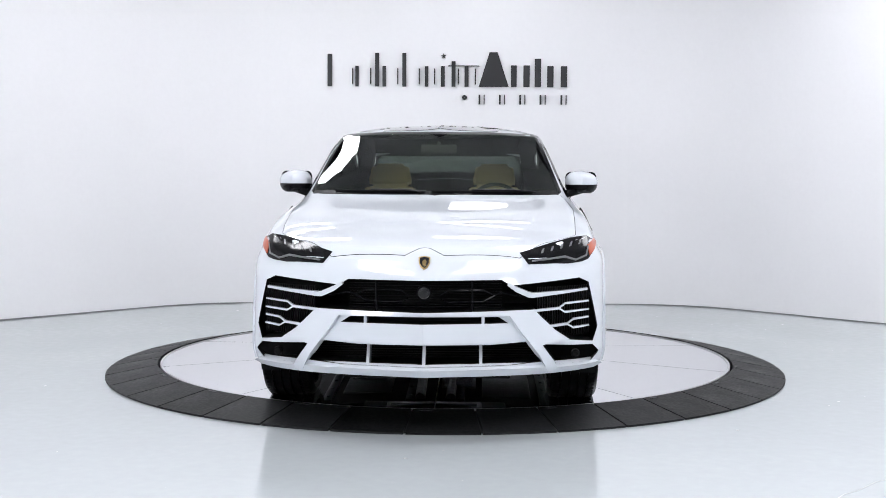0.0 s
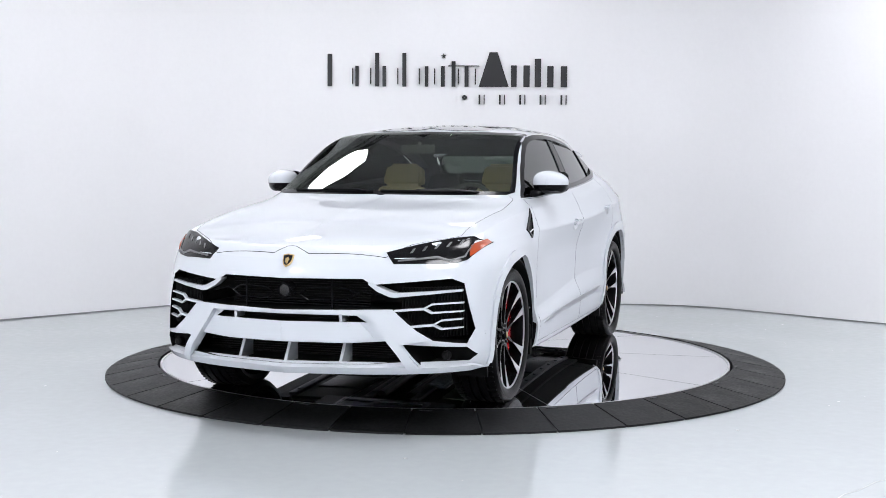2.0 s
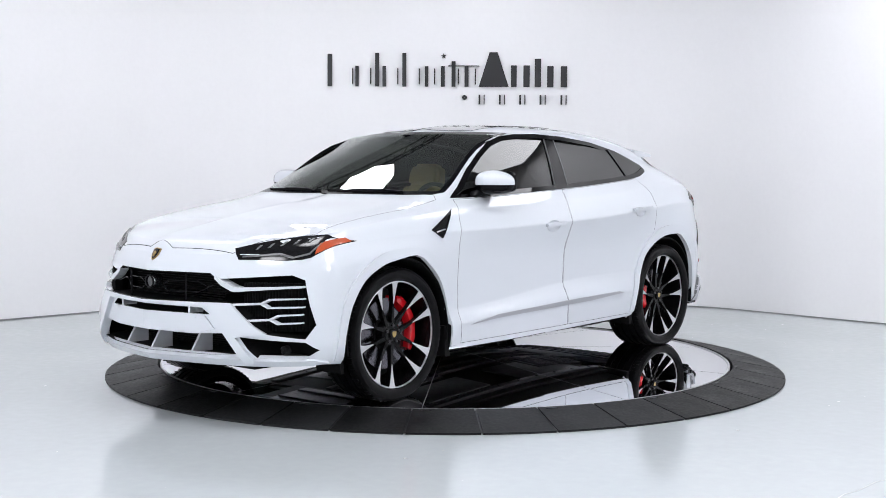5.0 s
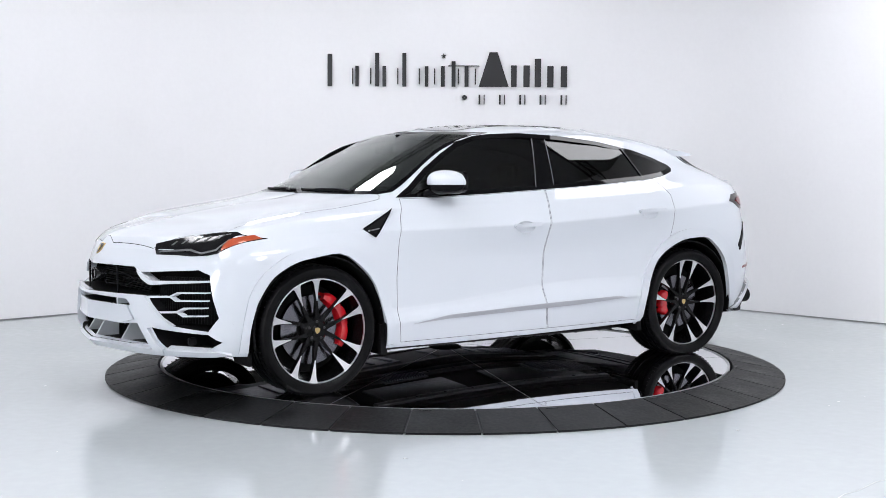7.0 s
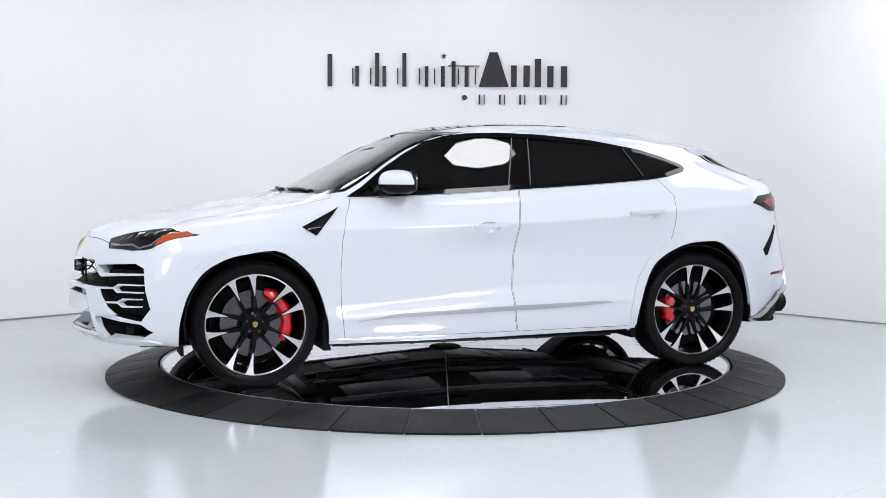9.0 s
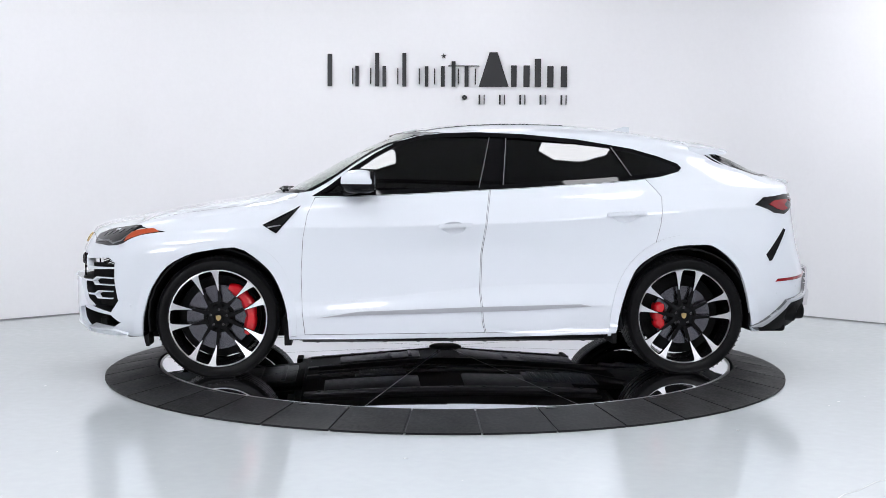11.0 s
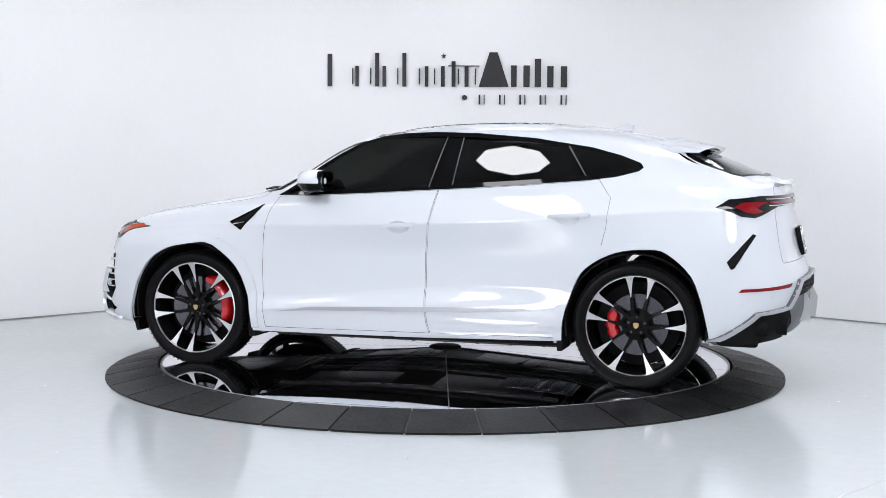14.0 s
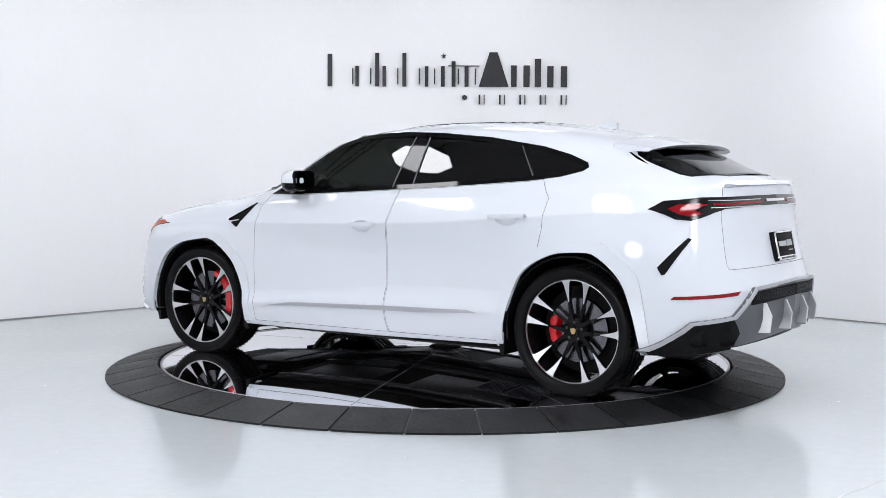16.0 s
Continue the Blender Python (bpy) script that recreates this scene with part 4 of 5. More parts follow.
    for k in range(n + 1):
        a = radians(a0 + (a1 - a0) * k / n)
        pinch = .80 - .30 * abs(2 * k / n - 1) ** 4 + .20 * abs(math.cos(1.5 * math.pi * (2 * k / n - 1)))
        rm, hw = (r0 + r1) / 2, (r1 - r0) / 2 * pinch
        ring.append([bm.verts.new((r * math.cos(a), h, r * math.sin(a))) for r, h in ((rm - hw, .040), (rm - hw * .5, .066), (rm + hw * .5, .066), (rm + hw, .045), (rm + hw, -.03), (rm - hw, -.03))])
    for k in range(n):
        for i in range(6):
            bm.faces.new((ring[k][i], ring[k][(i + 1) % 6], ring[k + 1][(i + 1) % 6], ring[k + 1][i]))
    bm.faces.new(ring[0])
    bm.faces.new(ring[-1][::-1])
    child("brake_caliper", bm, M_RED, rim, "red brake caliper", sharp=50)


for x, wd, fr in ((1.5015, .285, True), (-1.5015, .315, False)):
    for s in both:
        wheel(x, s, wd, fr)

# arch liners and floor pan, seen in the mirror of the disc
for x in (1.5, -1.5):
    for s in both:
        bm = bmesh.new()
        ring = []
        for k in range(17):
            a = radians(-12 + 204 * k / 16)
            ring.append([bm.verts.new((x + r * math.cos(a), s * y, .40 + r * math.sin(a))) for r, y in ((.425, .50), (.425, .955), (.435, .955), (.435, .50))])
        for p, q in zip(ring, ring[1:]):
            for i in range(4):
                bm.faces.new((p[i], p[(i + 1) % 4], q[(i + 1) % 4], q[i]))
        bm.faces.new(ring[0])
        bm.faces.new(ring[-1][::-1])
        part("arch_liner", bm, M_BLACK, car)
    bm = bmesh.new()
    add_tube(bm, [(x, -.72, .38), (x, .72, .38)], .04, 10)
    add_box(bm, x - .18, -.22, .24, x + .18, .22, .42, .03)
    part("axle", bm, M_BLACK, car)
    for s in both:
        for xa in (-.27, .22):
            bm = bmesh.new()
            add_tube(bm, [(x, s * .66, .27), (x + xa * .5, s * .46, .225), (x + xa, s * .28, .235)], .022, 8)
            part("control_arm", bm, M_STEEL, car, "grey suspension arm under the car")
bm = bmesh.new()
add_box(bm, -1.0, -.80, .225, 1.0, .80, .25, .008)
add_box(bm, 1.0, -.45, .21, 2.15, .45, .25, .01)
add_box(bm, -2.05, -.45, .25, -1.0, .45, .29, .01)
add_box(bm, -2.22, -.82, .27, -1.98, .82, .32, .02)
part("floor_pan", bm, M_BLACK, car, "black underbody")
for x0, y0, x1, y1, z in ((.15, -.62, .75, -.30, .212), (-.85, .28, -.10, .66, .214), (-.70, -.60, -.15, -.24, .212), (1.05, -.30, 1.75, .30, .200), (-1.75, -.55, -1.25, .55, .236), (.20, .30, .85, .62, .214)):
    bm = bmesh.new()
    add_box(bm, x0, y0, z, x1, y1, z + .03, .012)
    for k in range(2 if y0 < 0 else 0):
        xx = x0 + (x1 - x0) * (k + .5) / 4
        add_box(bm, xx - .015, y0 + .03, z - .010, xx + .015, y1 - .03, z + .004, .004)
    part("heat_shield", bm, M_DISC, car, "dark metal heat shield under the floor")
bm = bmesh.new()
for s in both:
    add_tube(bm, [(.9, s * .10, .222), (-.9, s * .12, .222), (-1.3, s * .3, .25), (-2.2, s * .62, .32)], .035, 10)
part("exhaust_line", bm, M_DISC, car, "dark exhaust pipes under the floor")
for x0, x1, y0, y1 in ((-1.02, -.80, .22, .50), (-.76, -.55, .24, .48), (-1.0, -.62, -.52, -.22), (.30, .62, .05, .24)):
    bm = bmesh.new()
    n = round((x1 - x0) / .02)
    for k in range(n):      # pressed ribs across the shield
        add_box(bm, x0 + k * .02, y0, .196, x0 + k * .02 + .012, y1, .214, .003)
    add_box(bm, x0 - .02, y0 - .02, .208, x1 + .02, y1 + .02, .218, .004)
    part("ribbed_shield", bm, M_STEEL, car, "ribbed metal heat shield under the floor")
for y in (-.70, -.16, .16, .70):
    bm = bmesh.new()
    add_box(bm, -.98, y - .03, .205, .98, y + .03, .228, .006)
    for k in range(9):
        add_lathe(bm, [(.0005, -.004), (.012, -.004), (.012, .004), (.0005, .004)], 8, pose(-.88 + k * .22, y, .203, 90))
    part("floor_rail", bm, M_DISC, car)
for s in both:
    bm = bmesh.new()
    add_prism(bm, ((1.965, .275), (1.95, .215), (1.93, .215), (1.935, .29)), "y", min(s * .74, s * .93), max(s * .74, s * .93))
    part("mud_flap", bm, M_BLACK, car, "", False)
    bm = bmesh.new()
    add_prism(bm, ((1.055, .40), (1.09, .40), (1.085, .215), (1.04, .215)), "y", min(s * .68, s * .945), max(s * .68, s * .945))
    part("mud_flap", bm, M_BLACK, car, "", False)
    bm = bmesh.new()
    add_prism(bm, ((-1.01, .38), (-1.055, .38), (-1.05, .215), (-1.02, .215)), "y", min(s * .68, s * .945), max(s * .68, s * .945))
    part("mud_flap", bm, M_BLACK, car, "", False)


# ---- cabin ----
def seat(x, y, mat, name, label, wide=.25, top=1.37):
    bm = bmesh.new()
    add_box(bm, x - .25, y - wide, .62, x + .27, y + wide, .80, .05)
    base = part(name, bm, mat, car, label)
    lean = Matrix.Translation((x - .22, y, .78)) @ pose(0, 0, 0, 0, -14, 0)
    h = top - .78
    bm = bmesh.new()
    add_prism(bm, ((-wide, -.03), (wide, -.03), (wide, h * .52), (wide * .82, h * .68), (wide * .55, h * .76), (-wide * .55, h * .76), (-wide * .82, h * .68), (-wide, h * .52)), "x", -.07, .07)
    bmesh.ops.bevel(bm, geom=bm.edges[:], offset=.03, segments=3, affect="EDGES")
    for e in (-1, 1):
        add_box(bm, .02, e * wide - .05, 0, .14, e * wide + .05, h * .55, .035)
    bmesh.ops.transform(bm, matrix=lean, verts=bm.verts)
    part("backrest", bm, mat, base)
    bm = bmesh.new()
    add_prism(bm, ((-.15, h * .74), (.15, h * .74), (.155, h * .9), (.12, h * 1.03), (-.12, h * 1.03), (-.155, h * .9)), "x", -.055, .06)
    bmesh.ops.bevel(bm, geom=bm.edges[:], offset=.028, segments=3, affect="EDGES")
    bmesh.ops.transform(bm, matrix=lean, verts=bm.verts)
    part("headrest", bm, mat, base)


for y in (.38, -.38):
    seat(.05, y, M_LEATHER, "front_seat", "tan leather sports seat")
    seat(-.95, y, M_CABIN, "rear_seat", "dark rear seat", .27, 1.30)
bm = bmesh.new()
add_box(bm, .62, -.72, .78, .93, .72, 1.10, .06)
add_box(bm, .70, -.70, 1.08, .93, .70, 1.15, .03)
part("dashboard", bm, M_CABIN, car, "dark dashboard")
bm = bmesh.new()
add_lathe(bm, [(.165, -.014), (.19, -.014), (.19, .014), (.165, .014)], 36, Matrix.Translation((.52, .38, 1.06)) @ pose(0, 0, 0, 0, 20, -90))
add_tube(bm, [(.52, .20, 1.06), (.52, .56, 1.06)], .02, 8)
part("steering_wheel", bm, M_CABIN, car, "dark steering wheel")
bm = bmesh.new()
add_box(bm, .46, -.12, 1.44, .49, .12, 1.50, .012)
add_tube(bm, [(.47, 0, 1.48), (.445, 0, 1.515)], .012, 8)
part("rear_view_mirror", bm, M_CABIN, car)
# ---- studio ----
def slab(name, pts, z0, z1, mat):
    bm = bmesh.new()
    add_prism(bm, pts, "z", z0, z1)
    return tagged(part(name, bm, mat, None, "", False), kind="structure")


TOP = 4.6
PLAN = ((-2.50, 3.99), (2.515, 3.99), (6.2, .2), (6.2, -12.5), (-6.2, -12.5), (-6.2, .28))
slab("floor", [(-6.6, -12.9), (6.6, -12.9), (6.6, 4.4), (-6.6, 4.4)], FLOOR - .2, FLOOR, M_FLOOR)
slab("ceiling", [(-6.6, -12.9), (6.6, -12.9), (6.6, 4.4), (-6.6, 4.4)], TOP, TOP + .2, M_CEIL)


def bend(i, radius=1.5, n=12):
    """The coved corner of the plan: points along the arc and their outward directions."""
    o, p, q = Vector(PLAN[i - 1]), Vector(PLAN[i]), Vector(PLAN[(i + 1) % 6])
    u, v = (p - o).normalized(), (q - p).normalized()
    turn = u.angle(v)
    start = p - u * radius * math.tan(turn / 2)
    side = Vector((u.y, -u.x))      # towards the room
    mid = start + side * radius
    out = []
    for k in range(n + 1):
        d = Matrix.Rotation(-turn * k / n, 2) @ (-side)
        out.append((mid + d * radius, d))
    return out


COVES = {i: bend(i) for i in (0, 1)}
for i, nm in enumerate(("wall_north", "wall_northeast", "wall_east", "wall_south", "wall_west", "wall_northwest")):
    j = (i + 1) % 6
    p = COVES[i][-1][0] if i in COVES else Vector(PLAN[i])
    q = COVES[j][0][0] if j in COVES else Vector(PLAN[j])
    d = (q - p).normalized()
    out = Vector((-d.y, d.x)) * .2
    gap = Vector((d.y, -d.x)) * .004
    slab("baseboard", [tuple(p), tuple(q), tuple(q + gap), tuple(p + gap)], FLOOR, FLOOR + .012, M_SEAM)
    slab(nm, [tuple(p), tuple(q), tuple(q + out), tuple(p + out)], FLOOR, TOP, M_WALL)
for i, nm in ((0, "wall_cove_west"), (1, "wall_cove_east")):
    for name, near, far, top, mat in ((nm, 0, .2, TOP, M_WALL), ("baseboard", -.004, 0, FLOOR + .012, M_SEAM)):
        bm = bmesh.new()
        add_prism(bm, [tuple(p + d * near) for p, d in COVES[i]] + [tuple(p + d * far) for p, d in COVES[i][::-1]], "z", FLOOR, top)
        tagged(part(name, bm, mat, None, "", True, 30), kind="structure")

# turntable: mirror disc that turns with the car, ramp of rubber tiles that stays
SEG = 10
disc = tagged(new("turntable_disc"), "polished mirror turntable disc in ten wedge panels", "turntable")


def wedge(a0, a1, r0, r1, height, thick, n=8):
    bm = bmesh.new()
    top, low = [], []
    for k in range(n + 1):
        a = a0 + (a1 - a0) * k / n
        for r in (r0, r1):
            top.append(bm.verts.new((r * math.cos(a), r * math.sin(a), height(r))))
            low.append(bm.verts.new((r * math.cos(a), r * math.sin(a), height(r) - thick(r))))
    for k in range(n):
        i = 2 * k
        bm.faces.new((top[i], top[i + 1], top[i + 3], top[i + 2]))
        bm.faces.new((low[i + 2], low[i + 3], low[i + 1], low[i]))
        bm.faces.new((top[i + 2], low[i + 2], low[i], top[i]))
        bm.faces.new((top[i + 1], low[i + 1], low[i + 3], top[i + 3]))
    e = 2 * n
    bm.faces.new((top[0], low[0], low[1], top[1]))
    bm.faces.new((top[e + 1], low[e + 1], low[e], top[e]))
    return bm


R_DISC = 1.985


def dome(r):
    return .004 + .070 * (1 - r / R_DISC)


bm = wedge(0, radians(36), .10, R_DISC, dome, lambda r: .012, 18)
for v in bm.verts:      # a hair's gap along both seams
    a = math.atan2(v.co.y, v.co.x)
    if a < 1e-4:
        v.co.y += .003
    elif a > radians(36) - 1e-4:
        v.co.x += .003 * math.sin(a)
        v.co.y -= .003 * math.cos(a)
first = part("disc_panel", bm, M_MIRROR, disc, "", False)
for k in range(1, SEG):
    o = part_mesh("disc_panel", first.data, disc)
    o.rotation_euler.z = radians(36 * k)
bm = wedge(0, 2 * math.pi, .001, R_DISC + .004, lambda r: dome(r) - .006, lambda r: .02, 72)
part("seam_bed", bm, M_SEAM, disc, "", False)
bm = bmesh.new()
add_lathe(bm, [(.0005, .012), (.10, .008), (.115, 0), (.115, -.02), (.0005, -.02)], 40, Matrix.Translation((0, 0, dome(0))) @ pose(0, 0, 0, 90, 0, 0))
part("hub_cover", bm, M_BLACK, disc, "black round hub cover")

part("disc_rim", wedge(0, 2 * math.pi, R_DISC - .010, R_DISC + .004, lambda r: .0085, lambda r: .012, 96), M_ALLOY, disc, "bright metal edge ring", False)

ramp = tagged(new("turntable_ramp"), "ring-shaped ramp of black rubber tiles round the disc", "ramp")
R_IN, R_OUT, TILES = 2.005, 2.350, 36


def slope(r):
    return .012 + (FLOOR + .012 - .012) * (r - R_IN) / (R_OUT - R_IN)


bm = wedge(radians(.16), radians(9.84), R_IN, R_OUT, slope, lambda r: slope(r) - FLOOR - .001, 4)
bmesh.ops.bevel(bm, geom=[e for e in bm.edges if e.is_manifold and e.calc_face_angle(0) > .6], offset=.009, segments=1, affect="EDGES")
tile = part("rubber_tile", bm, M_RUBBER, ramp, "", False)
for k in range(1, TILES):
    o = part_mesh("rubber_tile", tile.data, ramp)
    o.rotation_euler.z = radians(10 * k)
ramp.rotation_euler.z = radians(4.8)
part("ramp_bed", wedge(0, 2 * math.pi, R_IN + .01, R_OUT - .02, lambda r: slope(r) - .008, lambda r: .002, 72), M_INK, ramp, "", False)
for k in range(TILES):      # small lock slots by the inner edge of every other tile
    if k % 2 == 0:
        a = radians(10 * k + 2.2)
        bm = bmesh.new()
        add_box(bm, R_IN + .012, -.035, slope(R_IN + .02) - .004, R_IN + .03, .035, slope(R_IN + .02) + .0015, 0, Matrix.Rotation(a, 4, "Z"))
        part("lock_slot", bm, M_INK, ramp, "", False)

# ---- lettering on the back wall, as plain shapes ----
sign = tagged(new("wall_sign"), "black lettering shapes mounted on the white back wall", "sign")
YW = 3.975


def sx(u):
    return -1.242 + (u - 577) * 2.497 / 428


def sz(v):
    return 2.548 - (v - 92) * .0058


def flat_shape(name, polys, label=""):
    bm = bmesh.new()
    for p in polys:
        add_prism(bm, [(sx(u), sz(v)) for u, v in p], "y", YW - .012, YW + .012)
    return part(name, bm, M_INK, sign, label, False)


def oval(name, cu, cv, ru, rv, thick_side, thick_top, a0=0, a1=360, n=40):
    """An oval outline, heavier at the sides than at top and foot."""
    bm = bmesh.new()
    ring = []
    for k in range(n + 1):
        a = radians(a0 + (a1 - a0) * k / n)
        c, s = math.cos(a), math.sin(a)
        pts = ((cu + ru * c, cv - rv * s), (cu + (ru - thick_side) * c, cv - (rv - thick_top) * s))
        ring.append([bm.verts.new((sx(u), y, sz(v))) for u, v in pts for y in (YW - .012, YW + .012)])
    for p, q in zip(ring, ring[1:]):
        for i, j in ((0, 2), (2, 3), (3, 1), (1, 0)):
            bm.faces.new((p[i], p[j], q[j], q[i]))
    if abs(a1 - a0) < 359:
        for r in (ring[0], ring[-1]):
            bm.faces.new((r[0], r[2], r[3], r[1]))
    return part(name, bm, M_INK, sign, "", True, 30)


# upright bars of the lighter half: one heavy and one thin to each place
for u0, u1, v0, w in ((580, 625, 96, 8), (629, 657, 117, 6), (664, 664, 94, 7), (677, 705, 117, 6), (712, 743, 94, 7), (752, 770, 117, 6), (780, 780, 117, 7), (799, 812, 108, 7), (822, 842, 117, 7)):
    flat_shape("sign_bar", [((u0, v0), (u0 + w, v0), (u0 + w, 153), (u0, 153))])
    if u1 > u0:
        flat_shape("sign_thin_bar", [((u1 - 2, 121), (u1, 121), (u1, 149), (u1 - 2, 149))])
flat_shape("sign_line", [((793, 115.5), (848, 115.5), (848, 117), (793, 117))])
oval("sign_dot", 822, 172, 4.6, 4.2, 4.3, 3.9, n=20)
flat_shape("sign_star", [[(785 + (5 if k % 2 == 0 else 2) * math.sin(radians(36 * k)), 99 - (5 if k % 2 == 0 else 2) * math.cos(radians(36 * k))) for k in range(10)]])
# heavy blocks of the bolder half
flat_shape("sign_wedge", [((847, 153), (866, 92), (880, 92), (900, 153))])
for u0, u1, v0 in ((904, 914, 115), (926, 937, 115), (946, 957, 103), (968, 979, 116), (992, 1003, 116)):
    flat_shape("sign_block", [((u0, v0), (u1, v0), (u1, 153), (u0, 153))])
# small row underneath
for u in (853, 889, 925, 961, 998):
    for a, b in ((-6, -3), (3, 4.5)):
        flat_shape("sign_small_bar", [((u + a, 167), (u + b, 167), (u + b, 184), (u + a, 184))])

# ---- softboxes under the ceiling ----
M_SOFT = glow("softbox_cloth", (0.98, 0.985, 1.027), 16.9)


def softbox(x, y, z, r, cloth=None, sides=8, turn=22.5, sy=1.0):
    bm = bmesh.new()
    out = [(r * math.cos(radians(turn + 360 * k / sides)), sy * r * math.sin(radians(turn + 360 * k / sides))) for k in range(sides)]
    lo = [bm.verts.new((x + a, y + b, z)) for a, b in out]
    hi = [bm.verts.new((x + a * .25, y + b * .25, z + .45)) for a, b in out]
    bm.faces.new(hi[::-1])
    for k in range(sides):
        bm.faces.new((lo[k], lo[(k + 1) % sides], hi[(k + 1) % sides], hi[k]))
    bmesh.ops.solidify(bm, geom=bm.faces[:], thickness=.01)
    box = part("softbox", bm, M_RIG, None, "", False)
    tagged(box, "black octagonal softbox hung from the studio ceiling, out of view", "softbox", "studio softboxes")
    bm = bmesh.new()
    f = [bm.verts.new((x + a * .985, y + b * .985, z + .012)) for a, b in out]
    g = [bm.verts.new((x + a * .985, y + b * .985, z + .002)) for a, b in out]
    bm.faces.new(f)
    bm.faces.new(g[::-1])
    for k in range(sides):
        bm.faces.new((g[k], g[(k + 1) % sides], f[(k + 1) % sides], f[k]))
    part("diffuser_cloth", bm, cloth or M_SOFT, box, "glowing white cloth", False)
    bm = bmesh.new()
    add_tube(bm, [(x, y, z + .44), (x, y, TOP)], .02, 8)
    part("hanger", bm, M_RIG, box)


# first four follow reflections in the glass; the last two are added fill
for x, y, r in ((-1.72, 1.95, .48), (1.7, -2.1, .46), (-.80, -2.62, .46), (-3.1, -1.15, .50), (2.7, -5.2, 1.02), (-2.6, -5.4, .82)):
    softbox(x, y, 3.9, r)
M_DIM = glow("softbox_cloth_dim", (0.98, 0.985, 1.027), 6.5)
# first makes the bonnet highlight; the other two are unseen fill for the walls
for x, y, r in ((.5, 2.75, .52), (-3.9, .6, .56), (3.9, .75, 1.15)):
    softbox(x, y, 4.05, r, M_DIM)


# two large fill boxes added out of view beside the camera, turned to the car
def standing_box(x, y, z, r):
    to = (Vector((0, 4.0, 2.2)) - Vector((x, y, z))).to_track_quat("-Z", "Y").to_matrix().to_4x4()
    m = Matrix.Translation((x, y, z)) @ to
    out = [(r * math.cos(radians(22.5 + 45 * k)), r * math.sin(radians(22.5 + 45 * k))) for k in range(8)]
    bm = bmesh.new()
    lo = [bm.verts.new(m @ Vector((a, b, 0))) for a, b in out]
    hi = [bm.verts.new(m @ Vector((a * .2, b * .2, .6))) for a, b in out]
    bm.faces.new(hi[::-1])
    for k in range(8):
        bm.faces.new((lo[k], lo[(k + 1) % 8], hi[(k + 1) % 8], hi[k]))
    bmesh.ops.solidify(bm, geom=bm.faces[:], thickness=.01)
    box = tagged(part("softbox", bm, M_RIG, None, "", False), "large black octagonal softbox added out of view beside the camera", "softbox", "studio softboxes")
    bm = bmesh.new()
    f = [bm.verts.new(m @ Vector((a * .985, b * .985, .012))) for a, b in out]
    g = [bm.verts.new(m @ Vector((a * .985, b * .985, .002))) for a, b in out]
    bm.faces.new(f)
    bm.faces.new(g[::-1])
    for k in range(8):
        bm.faces.new((g[k], g[(k + 1) % 8], f[(k + 1) % 8], f[k]))
    part("diffuser_cloth", bm, M_SOFT, box, "glowing white cloth", False)
    bm = bmesh.new()
    top = m @ Vector((0, 0, .5))
    add_tube(bm, [tuple(top), (top.x, top.y, FLOOR)], .025, 8)
    for k in range(3):
        a = radians(120 * k)
        add_tube(bm, [(top.x, top.y, FLOOR + .5), (top.x + .5 * math.cos(a), top.y + .5 * math.sin(a), FLOOR + .01)], .012, 6)
    part("stand", bm, M_RIG, box)


# the left one sits where the brake discs catch a flash
for x, y, z, r in ((-3.7, -7.9, 1.8, .90), (4.3, -7.2, 2.9, .62)):
    standing_box(x, y, z, r)


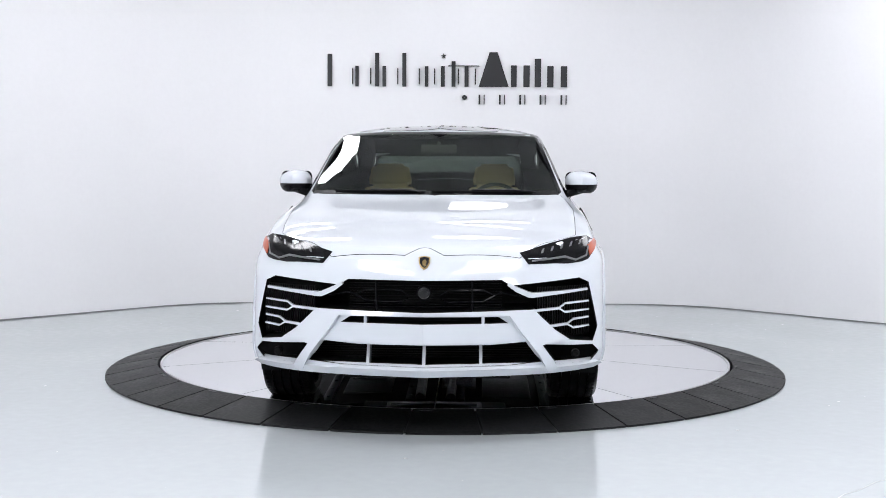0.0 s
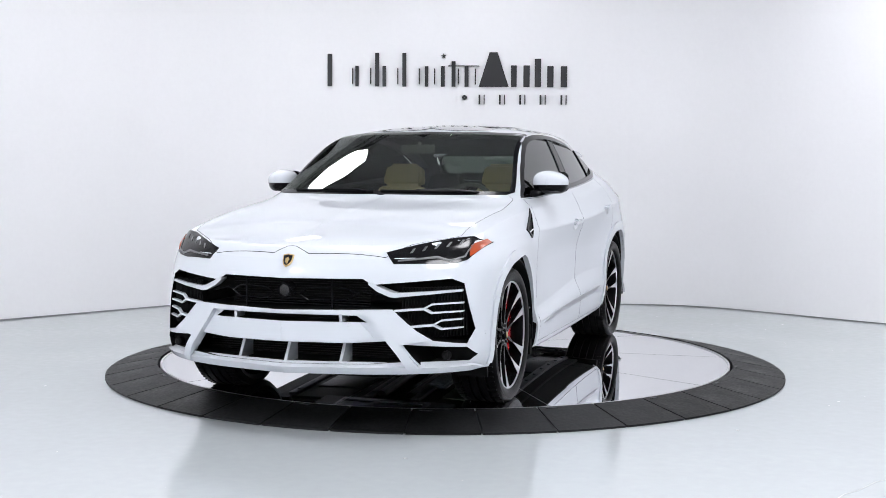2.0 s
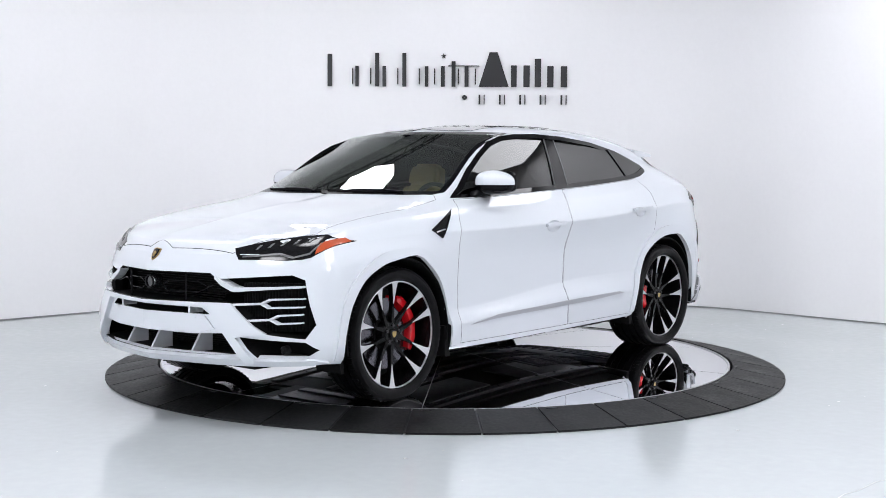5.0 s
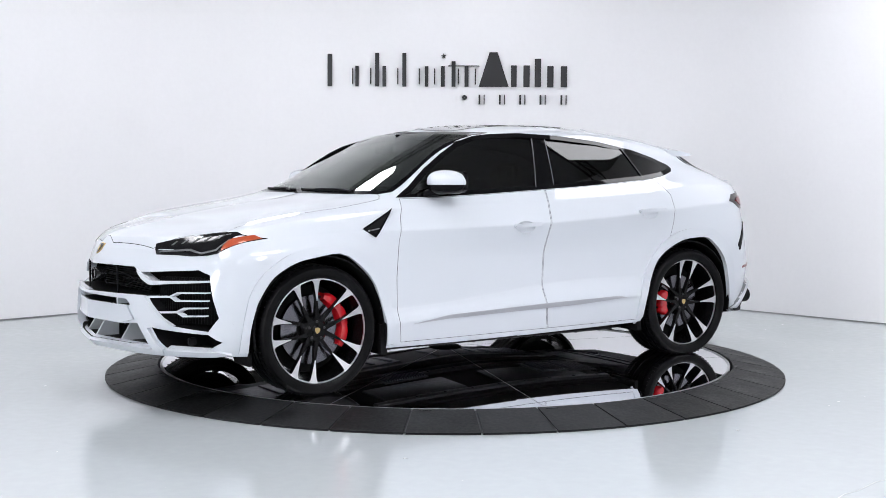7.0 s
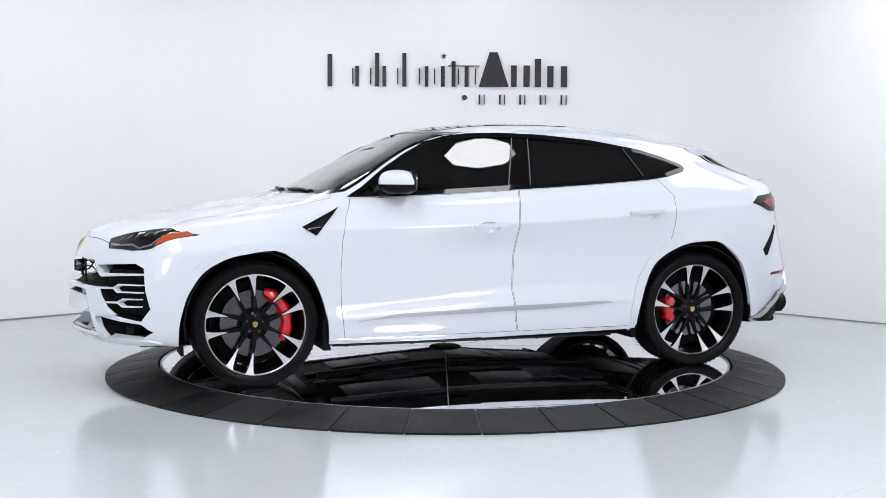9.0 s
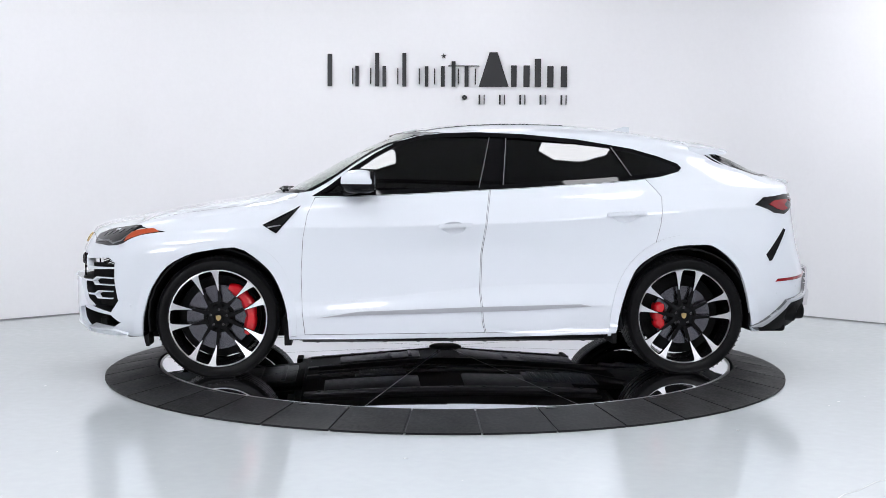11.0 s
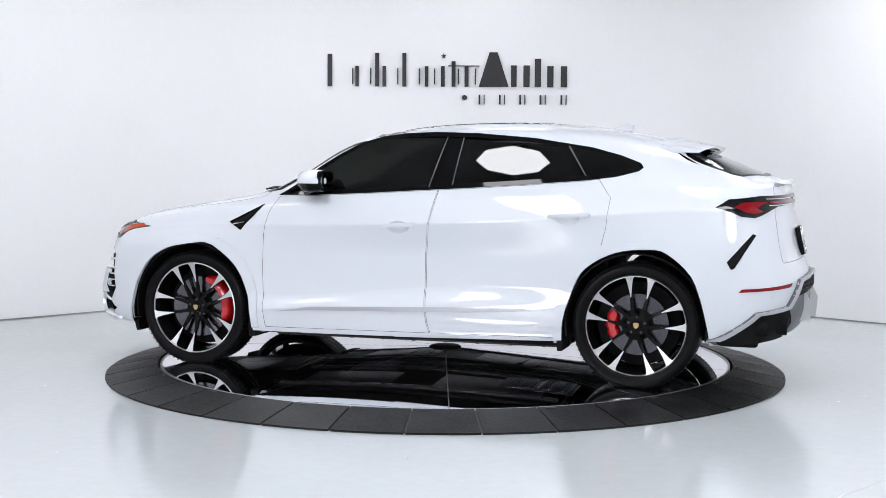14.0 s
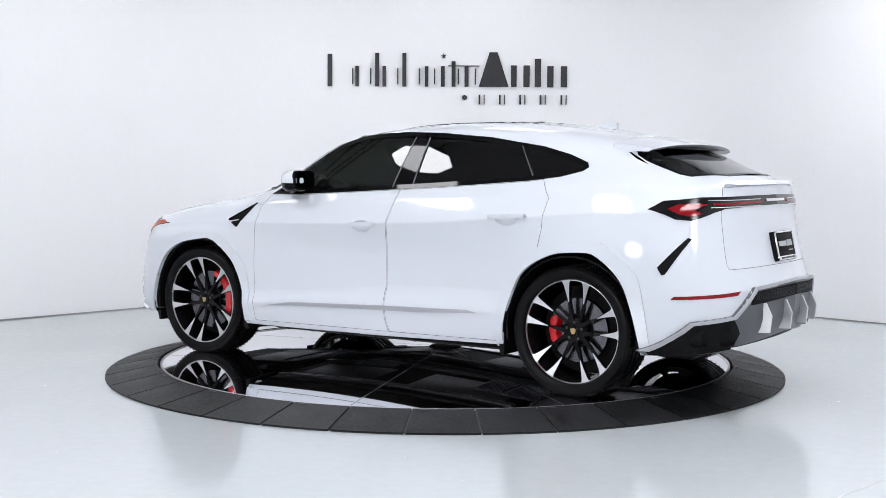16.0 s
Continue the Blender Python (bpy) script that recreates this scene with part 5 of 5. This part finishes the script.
# lighting truss under the ceiling
for y in (-.2, 2.9, -4.0):
    bm = bmesh.new()
    for dy, dz in ((-.12, 0), (.12, 0), (0, .2)):
        add_tube(bm, [(-6.0, y + dy, 4.28 + dz), (6.0, y + dy, 4.28 + dz)], .025, 6)
    for x in (-5, -2.5, 0, 2.5, 5):
        add_tube(bm, [(x, y, 4.46), (x, y, TOP)], .012, 6)
    for k in range(40):
        x = -6 + k * .3
        add_tube(bm, [(x, y - .12, 4.28), (x + .15, y, 4.48), (x + .3, y + .12, 4.28)], .010, 4)
    tagged(part("lighting_truss", bm, M_RIG, None), "black metal lighting truss under the studio ceiling", "truss", "ceiling trusses")

# a hairline crack and a few specks in the floor coating
crack = [(1.62, -3.62), (1.72, -3.48), (1.80, -3.42), (1.93, -3.27), (2.04, -3.20), (2.2, -3.0)]
bm = bmesh.new()
for (xa, ya), (xb, yb) in zip(crack, crack[1:]):
    add_prism(bm, [(xa, ya), (xb, yb), (xb + .003, yb - .004), (xa + .003, ya - .004)], "z", FLOOR - .002, FLOOR + .0008)
tagged(part("floor_crack", bm, M_SEAM, None, "", False), kind="structure")
rnd = random.Random(4)
bm = bmesh.new()
for k in range(46):
    x, y = rnd.uniform(-3.6, 3.6), rnd.uniform(-3.5, 3.6)
    if math.hypot(x, y) < 2.45 or abs(x) > 6.4 - y:
        continue
    r = rnd.uniform(.003, .011)
    add_prism(bm, [(x + r * rnd.uniform(.5, 1.3) * math.cos(a), y + r * rnd.uniform(.5, 1.3) * math.sin(a)) for a in (0, 1, 2.1, 3, 4.2, 5.3)], "z", FLOOR - .002, FLOOR + .0008)
tagged(part("floor_specks", bm, M_SEAM, None, "", False), "small dark specks on the pale floor coating", "floor specks", kind="stuff")


def motions():
    turn = [(0, -91.69), (0.5, -96.04), (1, -100.30), (1.5, -104.42), (2, -108.47), (2.5, -112.36), (3, -115.87), (3.5, -119.13), (4, -122.41), (4.2, -123.83), (6.3, -139.77), (6.5, -141.34), (7, -145.43), (7.5, -149.53), (8, -153.59), (8.5, -157.56), (9, -161.38), (9.2, -162.83), (11.3, -177.41), (11.5, -178.80), (12, -182.30), (12.5, -185.88), (13, -189.58), (13.5, -193.39), (14, -197.31), (14.5, -201.31), (15, -205.42), (15.5, -209.60), (16, -213.81)]
    walk(car, [(t, pose(0, 0, 0, 0, 0, a) @ pose(0.0110, -0.0346, 0)) for t, a in turn])
    if "turntable_disc" in bpy.data.objects:
        walk(disc, [(t, pose(0, 0, 0, 0, 0, a)) for t, a in turn])


motions()
